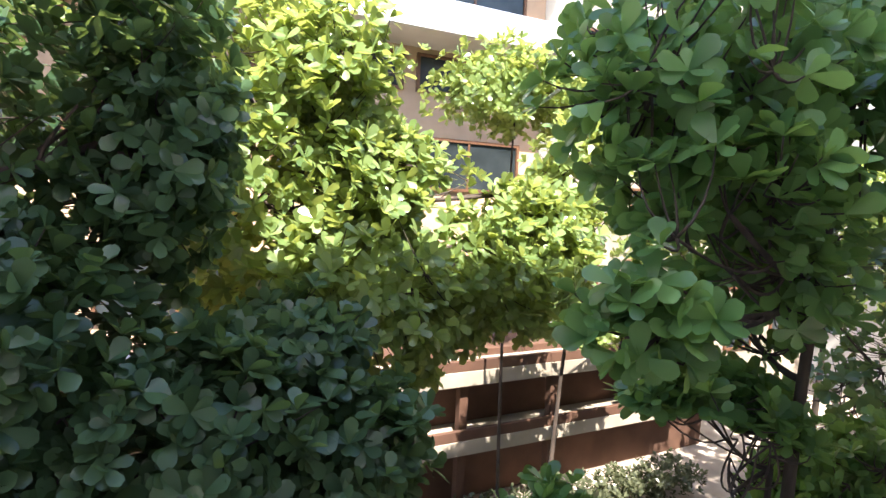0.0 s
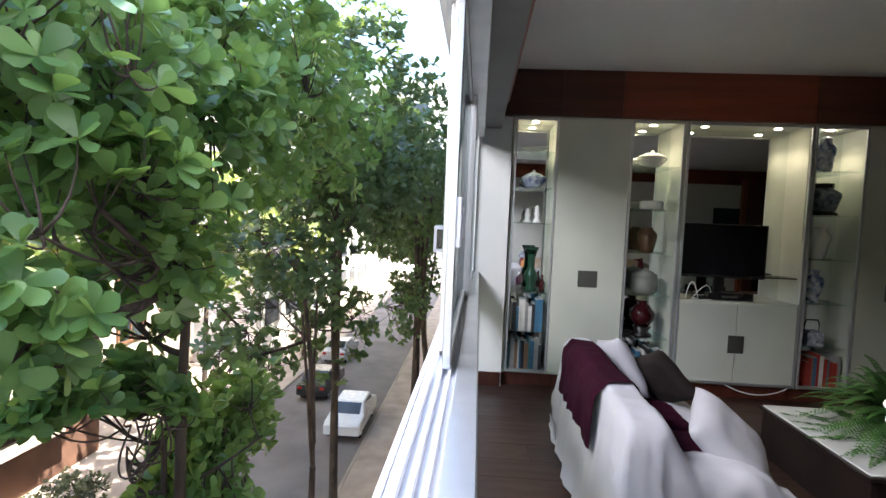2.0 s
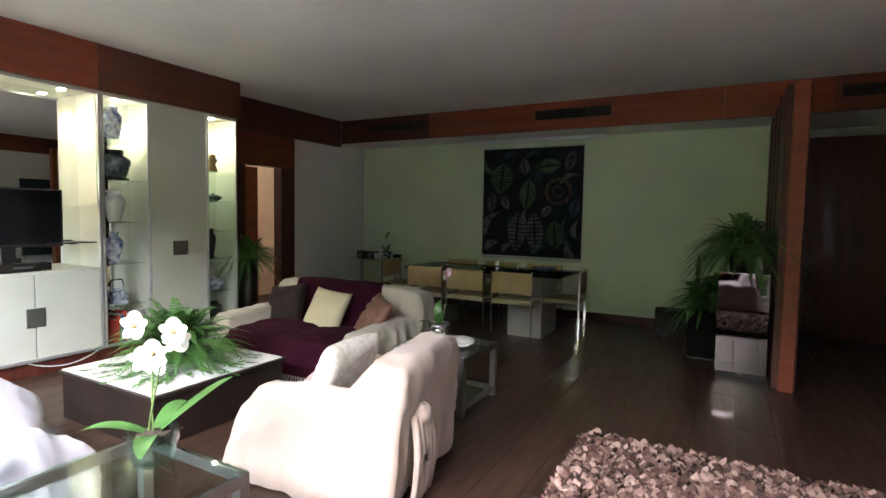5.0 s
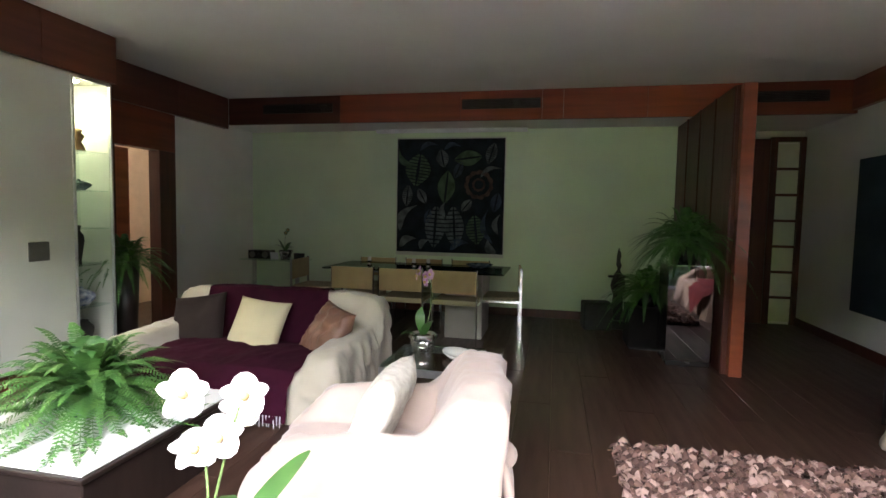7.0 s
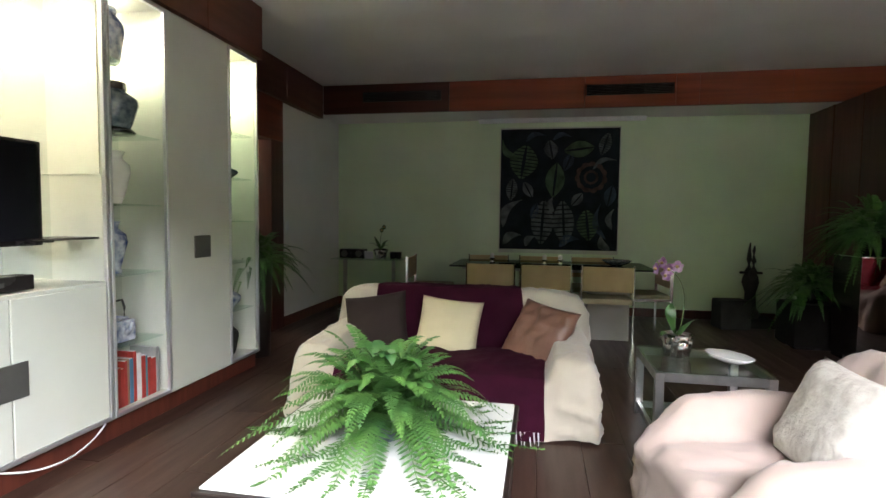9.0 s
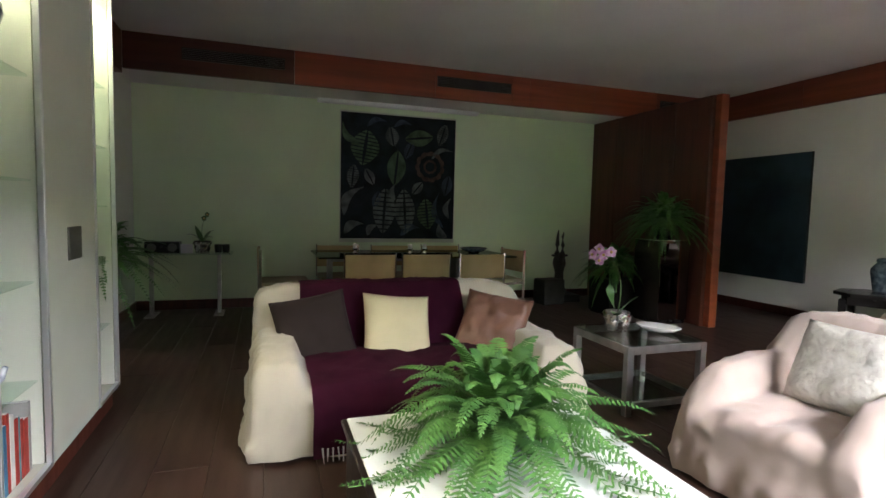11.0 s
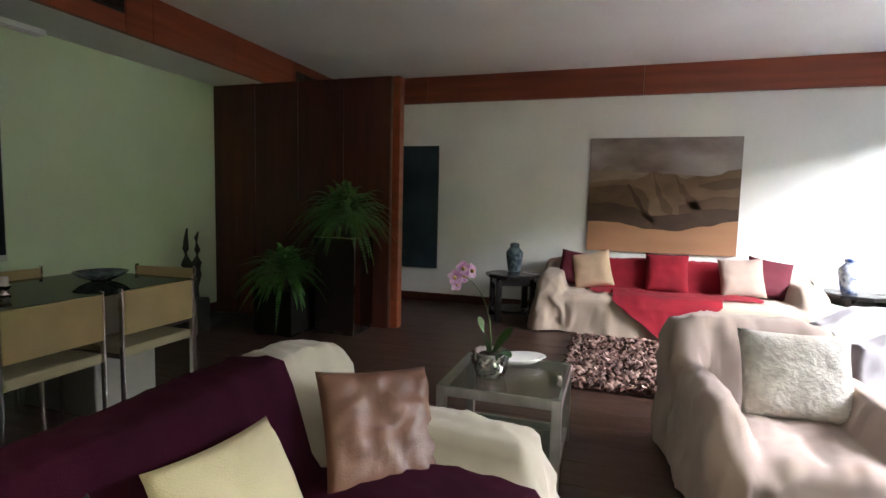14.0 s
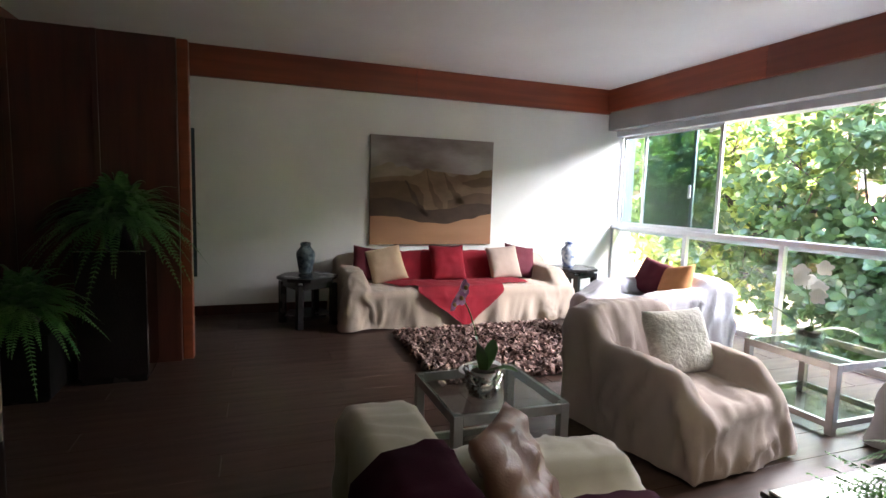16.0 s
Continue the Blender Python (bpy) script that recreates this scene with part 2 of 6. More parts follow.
def boxes(*pairs, bevel=0.004):
    bm = bmesh.new()
    for lo, hi in pairs:
        add_box(bm, lo, hi, bevel)
    return bm


def lathe(profile, seg=28, bm=None, at=(0, 0, 0)):
    """Turned shape from (radius, height) pairs."""
    bm = bm or bmesh.new()
    rings = []
    for r, z in profile:
        rings.append([bm.verts.new((at[0] + max(r, 0.0005) * math.cos(2 * math.pi * i / seg), at[1] + max(r, 0.0005) * math.sin(2 * math.pi * i / seg), at[2] + z)) for i in range(seg)])
    for a, b in zip(rings, rings[1:]):
        for i in range(seg):
            bm.faces.new((a[i], a[(i + 1) % seg], b[(i + 1) % seg], b[i]))
    bm.faces.new(rings[0][::-1])
    bm.faces.new(rings[-1])
    return bm


def tube(points, r0, r1=None, seg=8, bm=None):
    """Tapered tube along a line of points."""
    bm = bm or bmesh.new()
    r1 = r0 if r1 is None else r1
    pts = [Vector(p) for p in points]
    rings = []
    for i, p in enumerate(pts):
        d = (pts[min(i + 1, len(pts) - 1)] - pts[max(i - 1, 0)]).normalized()
        q = d.to_track_quat("Z", "Y")
        r = r0 + (r1 - r0) * i / max(1, len(pts) - 1)
        rings.append([bm.verts.new(p + q @ Vector((r * math.cos(2 * math.pi * k / seg), r * math.sin(2 * math.pi * k / seg), 0))) for k in range(seg)])
    for a, b in zip(rings, rings[1:]):
        for k in range(seg):
            bm.faces.new((a[k], a[(k + 1) % seg], b[(k + 1) % seg], b[k]))
    bm.faces.new(rings[0][::-1])
    bm.faces.new(rings[-1])
    return bm


def bezier(a, b, c, n=10):
    a, b, c = Vector(a), Vector(b), Vector(c)
    return [a * (1 - t) ** 2 + b * 2 * t * (1 - t) + c * t * t for t in [i / n for i in range(n + 1)]]


def from_arrays(name, verts, faces, material):
    me = bpy.data.meshes.new(name)
    me.from_pydata(verts, [], faces)
    me.materials.append(material)
    me.polygons.foreach_set("use_smooth", [True] * len(me.polygons))
    return me


# ---- the setting ----
CEIL = 2.90
X0, X1, Y0 = -2.03, 5.60, -7.56
def wall(name, lo, hi, material, label):
    return single(name, box(lo, hi, 0), material, label, "wall", "structure")


single("floor_slab", box((X0 - 0.3, -8.4, -0.25), (7.2, 0.28, -0.022), 0), CONCRETE, "concrete slab under the wooden floor", "floor", "structure")
single("ceiling", box((X0 - 0.2, -8.3, CEIL), (7.2, 0.3, CEIL + 0.2), 0), CEIL_PAINT, "plain off-white painted plaster ceiling", "ceiling", "structure")
wall("wall_west", (X0 - 0.2, -8.25, -0.02), (X0, 0.3, CEIL), WHITE_PAINT, "white painted plaster wall behind the red sofa")
wall("wall_south", (-0.60, Y0 - 0.15, -0.02), (7.0, Y0, CEIL), GREEN_PAINT, "pale green painted wall of the dining end")
wall("wall_hall", (X0, -8.25, -0.02), (-0.60, -8.07, CEIL), WHITE_PAINT, "white end wall of the hall")
wall("wall_hall_side", (-0.60, -8.25, -0.02), (-0.45, Y0 - 0.15, CEIL), WHITE_PAINT, "white side wall of the hall")
wall("wall_east", (X1, Y0, -0.02), (X1 + 0.12, -5.88, CEIL), WHITE_PAINT, "white painted wall beside the wooden door frame")
wall("wall_east_back", (X1, -4.42, -0.02), (X1 + 0.12, 0.3, CEIL), WHITE_PAINT, "white wall behind the shelving")
wall("wall_lobby", (7.0, Y0, -0.02), (7.15, 0.3, CEIL), mat("lobby_paint", (0.66, 0.50, 0.40), 0.7, var=0.05), "pinkish painted wall beyond the doorway")
wall("wall_lobby_side", (X1 + 0.12, -4.42, -0.02), (7.0, -4.30, CEIL), WHITE_PAINT, "white wall of the lobby")
wall("wall_corner", (4.98, -0.28, -0.02), (X1, 0.02, 2.47), WHITE_PAINT, "narrow white wall between window and shelving")
wall("facade_upper", (-14, 0.0, CEIL + 0.2), (14, 0.32, 11.5), FACADE_WHITE, "rendered upper facade of the building")
wall("facade_lower", (-14, 0.0, -9.0), (14, 0.20, -0.25), FACADE_WHITE, "rendered lower facade of the building")
wall("facade_west", (-14, 0.0, -0.25), (X0 - 0.2, 0.32, CEIL + 0.2), FACADE_WHITE, "rendered facade beside the window")
wall("facade_east", (X1 + 0.12, 0.0, -0.25), (14, 0.32, CEIL + 0.2), FACADE_WHITE, "rendered facade beside the window")
# out of view; roof and upper facade height set where shadow ends on the trees
wall("roof_slab", (-14, -13.0, 11.3), (14, 0.0, 11.5), CONCRETE, "unseen flat concrete roof, set to shade the near trees")

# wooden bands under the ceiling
# darker band wood for the dim stretches, their lack of light put into the colour
RED_WOOD_DIM = mat("dim_red_wood_band", (0.11, 0.033, 0.019), 0.36, var=0.15, scale=1.6, bump=0.1, bscale=24, stretch=(0.5, 0.5, 9), coat=0.15, rand=0.25)
def band(name, lo, hi, cuts, axis, dark=()):
    t = thing(name, "mahogany wooden band along the ceiling", "trim", kind="structure")
    edges = [lo[axis]] + cuts + [hi[axis]]
    for k, (a, b) in enumerate(zip(edges, edges[1:])):
        l2, h2 = list(lo), list(hi)
        l2[axis], h2[axis] = min(a, b) + 0.0015, max(a, b) - 0.0015
        part("panel", box(l2, h2, 0.002), RED_WOOD_DIM if k in dark else RED_WOOD_H, t)
    return t


band("trim_west", (X0, -6.87, 2.575), (-1.97, -0.20, CEIL), [-5.6, -3.0], 1)
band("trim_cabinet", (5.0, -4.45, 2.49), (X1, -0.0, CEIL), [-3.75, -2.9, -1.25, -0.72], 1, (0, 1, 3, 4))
band("trim_window", (-1.97, -0.24, 2.60), (5.0, -0.18, CEIL), [0.4, 2.8], 0)
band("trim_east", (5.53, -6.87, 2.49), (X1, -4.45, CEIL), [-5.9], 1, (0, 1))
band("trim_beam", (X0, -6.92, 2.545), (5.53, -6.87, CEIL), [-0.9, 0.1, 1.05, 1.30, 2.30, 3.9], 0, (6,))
single("ceiling_dining", boxes(((-0.45, Y0, 2.545), (X1, -6.92, CEIL)), ((X0, -8.07, 2.545), (-0.45, -6.92, CEIL)), bevel=0), CEIL_PAINT, "lowered plaster ceiling over the dining wall", "ceiling", "structure")
single("window_header", box((X0, -0.18, 2.36), (4.98, 0.06, CEIL), 0.004), GREY_PAINT, "grey painted lintel over the window", "trim", "structure")
def vent(x0, x1, y, z0, z1):
    t = thing("air_vent", "long dark slatted air vent in the wooden beam", "vent")
    part("frame", boxes(((x0, y, z0), (x1, y + 0.012, z0 + 0.012)), ((x0, y, z1 - 0.012), (x1, y + 0.012, z1)), ((x0, y, z0), (x0 + 0.012, y + 0.012, z1)), ((x1 - 0.012, y, z0), (x1, y + 0.012, z1)), bevel=0), DARK_WOOD, t)
    part("backing", box((x0 + 0.012, y + 0.001, z0 + 0.012), (x1 - 0.012, y + 0.003, z1 - 0.012), 0), BLACK, t)
    for i in range(5):
        z = z0 + 0.02 + i * (z1 - z0 - 0.03) / 5
        part("slat", box((x0 + 0.012, y + 0.003, z), (x1 - 0.012, y + 0.011, z + 0.007), 0), DARK_WOOD, t)


vent(1.32, 2.28, -6.87, 2.68, 2.80)
vent(4.0, 5.0, -6.87, 2.68, 2.80)
vent(-1.75, -0.95, -6.87, 2.68, 2.80)
single("curtain_rod", boxes(((1.5, Y0 + 0.03, 2.50), (3.6, Y0 + 0.06, 2.544)), ((1.5, Y0 + 0.09, 2.50), (3.6, Y0 + 0.12, 2.544)), bevel=0.002), ALU_WHITE, "thin white double hanging rail over the tapestry", "rail")

# lamp added out of view to brighten the lobby behind the doorway
ll = thing("ceiling_lamp", "added round white ceiling lamp, out of view, to light the lobby", "lamp", pose(6.4, -5.6, CEIL))
part("shade", lathe([(0.0, -0.09), (0.10, -0.085), (0.16, -0.04), (0.17, 0.0)], 24), emit_mat("opal_glass", (1.0, 0.85, 0.68), 2.5), ll, "glowing opal glass", smooth=True)

# baseboards
def baseboard(name, lo, hi):
    single(name, box(lo, hi, 0.004), RED_WOOD, "dark wooden baseboard", "baseboard", "structure")


baseboard("baseboard_south", (-0.42, Y0, 0.0), (X1, Y0 + 0.018, 0.11))
baseboard("baseboard_west", (X0, -8.05, 0.0), (X0 + 0.018, 0.0, 0.11))
baseboard("baseboard_east", (X1 - 0.018, Y0 + 0.02, 0.0), (X1, -5.9, 0.11))
baseboard("baseboard_corner", (4.964, -0.27, 0.0), (4.98, 0.0, 0.13))

# panelled partition with its end post
pw = thing("partition_wall", "dark mahogany panelled partition with vertical battens", "wall", pose(0.045, 0, 0), kind="structure")
PART_H = 2.54
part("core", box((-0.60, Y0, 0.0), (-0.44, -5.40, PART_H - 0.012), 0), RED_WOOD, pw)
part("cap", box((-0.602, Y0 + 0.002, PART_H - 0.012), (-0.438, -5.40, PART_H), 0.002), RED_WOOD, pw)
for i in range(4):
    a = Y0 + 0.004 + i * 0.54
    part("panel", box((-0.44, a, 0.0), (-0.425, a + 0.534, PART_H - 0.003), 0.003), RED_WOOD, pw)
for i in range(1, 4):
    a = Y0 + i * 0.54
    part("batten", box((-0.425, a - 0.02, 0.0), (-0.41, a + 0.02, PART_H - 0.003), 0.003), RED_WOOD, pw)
# window light on the post's end face is put into its orange colour
part("end_post", box((-0.58, -5.40, 0.0), (-0.47, -5.32, PART_H + 0.004), 0.006), mat("lit_end_wood", (0.24, 0.058, 0.024), 0.35, var=0.12, scale=2, stretch=(1, 1, 6), bump=0.08, coat=0.2), pw, "mahogany end post, coloured orange as its lit face")

# doorway frame in the east wall
df = thing("door_1", "open dark mahogany doorway with a wide frame", "door", kind="structure")
part("lintel", box((X1 - 0.03, -5.88, 2.05), (X1 + 0.12, -4.42, 2.49), 0.003), RED_WOOD_H, df)
part("jamb", box((X1 - 0.03, -5.88, 0.0), (X1 + 0.12, -5.62, 2.05), 0.004), RED_WOOD, df)
part("jamb", box((X1 - 0.03, -5.0, 0.0), (X1 + 0.12, -4.42, 2.05), 0.004), RED_WOOD, df)
# the leaf's wood is brightened to orange for the lobby light on it
part("door_leaf", box((X1 + 0.125, -5.34, 0.01), (X1 + 0.165, -4.6, 2.04), 0.004), mat("lit_wood", (0.40, 0.12, 0.045), 0.4, var=0.15, stretch=(1, 1, 6), scale=2), df, "mahogany door leaf standing open, coloured as if lit orange")
# hall door
hd = thing("door_2", "tall dark wooden door with a strip of frosted panes", "door", kind="structure")
part("leaf", box((-1.62, -8.07, 0.0), (-0.62, -8.02, 2.44), 0.004), RED_WOOD, hd)
part("frame", boxes(((-1.70, -8.07, 0), (-1.62, -8.0, 2.46)), ((-2.03, -8.07, 0), (-1.97, -8.0, 2.46)), ((-1.97, -8.07, 2.40), (-1.70, -8.0, 2.46)), bevel=0.003), RED_WOOD, hd)
FROST = mat("frosted_pane", (0.62, 0.64, 0.50), 0.3, var=0.04, bump=0.02)
for i in range(7):
    part("pane", box((-1.965, -8.06, 0.04 + i * 0.338), (-1.705, -8.04, 0.343 + i * 0.338), 0.002), FROST, hd)
    if i:
        part("glazing_bar", box((-1.97, -8.06, 0.005 + i * 0.338), (-1.70, -8.02, 0.04 + i * 0.338), 0.002), RED_WOOD, hd)

# windows
def frame_rect(x0, x1, y0, y1, z0, z1, w):
    return boxes(((x0, y0, z0), (x0 + w, y1, z1)), ((x1 - w, y0, z0), (x1, y1, z1)), ((x0 + w, y0, z0), (x1 - w, y1, z0 + w)), ((x0 + w, y0, z1 - w), (x1 - w, y1, z1)), bevel=0.003)


wl = thing("window_1", "long aluminium window with a fixed lower glass band", "window", kind="structure")
part("rail", box((X0, -0.035, 1.0), (4.98, 0.035, 1.055), 0.004), ALU, wl)
part("sill", boxes(((X0, 0.035, 0.985), (4.98, 0.135, 1.03)), ((X0, 0.05, 1.03), (4.98, 0.058, 1.048)), ((X0, 0.078, 1.03), (4.98, 0.086, 1.048)), ((X0, 0.106, 1.03), (4.98, 0.114, 1.048)), ((X0, 0.135, 0.95), (4.98, 0.15, 1.035)), bevel=0.002), ALU_WHITE, wl, "white aluminium sliding track on the sill")
part("bottom_rail", box((X0, -0.035, 0.0), (4.98, 0.035, 0.07), 0.004), ALU, wl)
part("head_track", box((X0, -0.03, 2.28), (4.98, 0.13, 2.36), 0.004), ALU, wl)
for x in (-2.01, -0.67, 0.56, 1.79, 3.02, 4.25, 4.955):
    part("post", box((x - 0.025, -0.03, 0.07), (x + 0.025, 0.03, 1.0), 0.003), ALU, wl)
posts = (-2.01, -0.67, 0.56, 1.79, 3.02, 4.25, 4.955)
for a, b in zip(posts, posts[1:]):
    p = part("pane", box((a + 0.025, -0.004, 0.07), (b - 0.025, 0.004, 1.0), 0), GLASS, wl)
    p.visible_shadow = False


def sash(x0, x1, y, handle=None):
    t = thing("window_sash", "sliding aluminium window sash with grey-green tinted glass", "window", group="sliding sashes")
    part("sash_frame", frame_rect(x0, x1, y - 0.014, y + 0.014, 1.05, 2.29, 0.045), ALU, t)
    p = part("pane", box((x0 + 0.045, y - 0.003, 1.095), (x1 - 0.045, y + 0.003, 2.245), 0), GLASS_TINT, t)
    p.visible_shadow = False
    if handle is not None:
        part("handle", boxes(((handle - 0.02, y - 0.03, 1.44), (handle + 0.02, y - 0.014, 1.60)), ((handle - 0.008, y - 0.036, 1.47), (handle + 0.008, y - 0.03, 1.57)), bevel=0.003), ALU_WHITE, t, "white latch plate")


sash(-2.0, -0.70, 0.096)
sash(-1.55, -0.30, 0.068, -0.72)
sash(1.83, 3.45, 0.068, 1.852)
sash(2.05, 3.6, 0.096)
sash(3.4, 4.97, 0.04)

# ---- soft furniture ----
def smooth(a, b, v):
    t = min(1.0, max(0.0, (v - a) / (b - a)))
    return t * t * (3 - 2 * t)


def seat_height(W, D, arm, ha, back, hb, hs, nose=0.30):
    """Height of a covered seat over its plan; x across, y from front (0) to back (D)."""
    def f(x, y):
        e = min(x, W - x)
        a = 1 - smooth(arm - 0.045, arm + 0.025, e)
        ra = 0.06 * (1 - math.sqrt(max(0.0, 1 - min(1.0, abs(e - arm * 0.45) / (arm * 0.62)) ** 2)))
        za = ha - ra - (ha - hs) * 0.7 * (1 - smooth(0.0, nose, y)) - 0.03 * (1 - smooth(0.0, 0.6, y))
        crown = 0.03 * math.sin(math.pi * min(1, max(0, (e - arm) / (W - 2 * arm) * 2))) if e > arm else 0.0
        seat = hs + 0.02 * math.sin(math.pi * min(1, y / (D - back))) + crown * 0.6 - 0.03 * smooth(0.4 * D, D - back, y)
        z = seat * (1 - a) + max(seat, za) * a
        b = smooth(D - back - 0.11, D - back + 0.03, y)
        zb = hb - 0.035 * (1 - smooth(0, 0.18, e))
        z = z * (1 - b) + max(z, zb) * b
        r = 0.05
        for d in (e, y, D - y):
            if d < r:
                z -= 0.045 * (1 - math.sqrt(max(0.0, 1 - (1 - d / r) ** 2)))
        z += 0.009 * noise.noise(Vector((x * 3.1, y * 3.1, W * 7))) + 0.003 * noise.noise(Vector((x * 9, y * 6, W * 3)))
        cre = 1 - abs(noise.noise(Vector((x * 4 + y * 2.6, y * 1.9 - x, 9.7 * W))))
        z += 0.013 * max(0.0, cre - 0.86) / 0.14 * (0.4 + 0.6 * noise.noise(Vector((x * 2, y * 2, W))))
        pull = 1 - abs(noise.noise(Vector((x * 10 - y * 4, y * 3.0 + x, 5.1 * W))))
        z += 0.009 * max(0.0, pull - 0.82) / 0.18
        return z
    return f


def draped(W, D, f, step=0.021, hem=0.012, folds=0.03, flare=0.04, seed=0):
    """A cloth cover: the top follows f, the sides hang in folds to the floor."""
    bm = bmesh.new()
    nx, ny = int(W / step), int(D / step)
    g = [[bm.verts.new((W * i / nx, D * j / ny, f(W * i / nx, D * j / ny))) for i in range(nx + 1)] for j in range(ny + 1)]
    for j in range(ny):
        for i in range(nx):
            bm.faces.new((g[j][i], g[j][i + 1], g[j + 1][i + 1], g[j + 1][i]))
    loop = [g[0][i] for i in range(nx)] + [g[j][nx] for j in range(ny)] + [g[ny][i] for i in range(nx, 0, -1)] + [g[j][0] for j in range(ny, 0, -1)]
    n = len(loop)
    c = Vector((W / 2, D / 2, 0))
    prev = loop
    K = 11
    tops = [v.co.copy() for v in loop]
    for k in range(1, K + 1):
        q = k / K
        ring = []
        for i, t in enumerate(tops):
            nx_, ny_ = 0.0, 0.0
            if t.x < 1e-5: nx_ = -1
            if t.x > W - 1e-5: nx_ = 1
            if t.y < 1e-5: ny_ = -1
            if t.y > D - 1e-5: ny_ = 1
            d = Vector((nx_, ny_, 0)).normalized()
            s = (t.x + t.y * 1.7 if nx_ == 0 else t.y + t.x * 1.3)
            w = 1.1 * noise.noise(Vector((s * 5.5, seed * 3.1, q * 0.5))) + 0.8 * (0.5 - abs(noise.noise(Vector((s * 11.0 + q * 1.2, seed * 5.7, q * 0.6))))) * (1 if noise.noise(Vector((s * 1.7, seed, 0))) > -0.1 else 0.3)
            off = flare * q ** 1.2 + folds * (0.25 + q) * w * min(1, q * 3)
            zb = hem + 0.018 * noise.noise(Vector((s * 2.5, seed, 4)))
            ring.append(bm.verts.new((t.x + d.x * off, t.y + d.y * off, t.z + (max(0.006, zb) - t.z) * q)))
        for i in range(n):
            bm.faces.new((prev[i], ring[i], ring[(i + 1) % n], prev[(i + 1) % n]))
        prev = ring
    return bm


def wrinkle(bm, seed, amp=0.016, skip=None):
    """Push ridged folds along the normals; they run downwards where the cloth hangs."""
    bm.normal_update()
    for v in bm.verts:
        p, nz = v.co, abs(v.normal.z)
        if skip and skip[0] < p.x < skip[1] and p.y > skip[2]:
            continue
        warp = Vector((noise.noise(p * 1.6 + Vector((seed, 0, 0))), noise.noise(p * 1.6 + Vector((0, seed, 3))), 0)) * 0.30
        q = p + warp
        hang = Vector((q.x * 8.5, q.y * 8.5, q.z * 1.0 + seed * 7))
        lie = Vector((q.x * 2.2 + q.y * 3.0, q.y * 2.4 - q.x * 3.6, q.z * 2.0 + seed * 3))
        a = max(0.0, 1 - 2.6 * abs(noise.noise(hang))) * (1 - nz) + max(0.0, 1 - 5.0 * abs(noise.noise(lie))) * nz
        b = max(0.0, 1 - 3.0 * abs(noise.noise(lie * 2.1 + Vector((9, 2, 1)))))
        keep = 0.35 + 0.65 * smooth(-0.25, 0.25, noise.noise(p * 1.2 + Vector((seed * 2, 5, 1))))
        foot = smooth(0.0, 0.05, p.z)
        v.co = p + v.normal * (amp * keep * (a ** 2.6 * (1.9 - 1.55 * nz) + (0.35 - 0.28 * nz) * b * b) * foot)
    return bm


def throw_over(f, x0, x1, y0, y1, lift=0.014, step=0.03, drop_front=0.0, drop_back=0.0, edge=None, D=1.0):
    """A cloth laid over the cover, following f, hanging over the front and back."""
    bm = bmesh.new()
    rows = []
    ys = []
    if drop_front:
        k = int(drop_front / step)
        ys += [("f", drop_front * (1 - i / k)) for i in range(k)]
    m = int((y1 - y0) / step)
    ys += [("t", y0 + (y1 - y0) * i / m) for i in range(m + 1)]
    if drop_back:
        k = int(drop_back / step)
        ys += [("b", drop_back * (i + 1) / k) for i in range(k)]
    nx = int((x1 - x0) / step)
    for j, (kind, v) in enumerate(ys):
        row = []
        for i in range(nx + 1):
            u = i / nx
            wob = 0.018 * noise.noise(Vector((j * 0.13, x0 * 5, 3))) * (1 if u > 0.5 else -1) * abs(2 * u - 1)
            x = x0 + (x1 - x0) * u + wob
            if edge:
                x = edge(x, kind, v)
            fold = 0.012 * noise.noise(Vector((x * 11, 0.3, x0)))
            if kind == "t":
                row.append(bm.verts.new((x, v, f(x, min(max(v, 0.0), D)) + lift)))
            elif kind == "f":
                row.append(bm.verts.new((x, -0.055 - 0.20 * v + fold * 1.2, f(x, 0.0) + lift - v)))
            else:
                row.append(bm.verts.new((x, D + 0.03 + 0.05 * v + fold * 2, f(x, D) + lift - v)))
        rows.append(row)
    for a, b in zip(rows, rows[1:]):
        for i in range(nx):
            bm.faces.new((a[i], a[i + 1], b[i + 1], b[i]))
    bmesh.ops.recalc_face_normals(bm, faces=bm.faces)
    bm.normal_update()
    if sum(fc.normal.z for fc in bm.faces) < 0:
        bmesh.ops.reverse_faces(bm, faces=bm.faces)
    return wrinkle(bm, x1, 0.014)


def fringe(f, x0, x1, y, z, n=40, length=0.07):
    bm = bmesh.new()
    for i in range(n):
        x = x0 + (x1 - x0) * (i + 0.5) / n
        tube([(x, y, z), (x + random.uniform(-.01, .01), y - 0.01, z - length * random.uniform(0.8, 1.1))], 0.005, 0.003, 5, bm)
    return bm


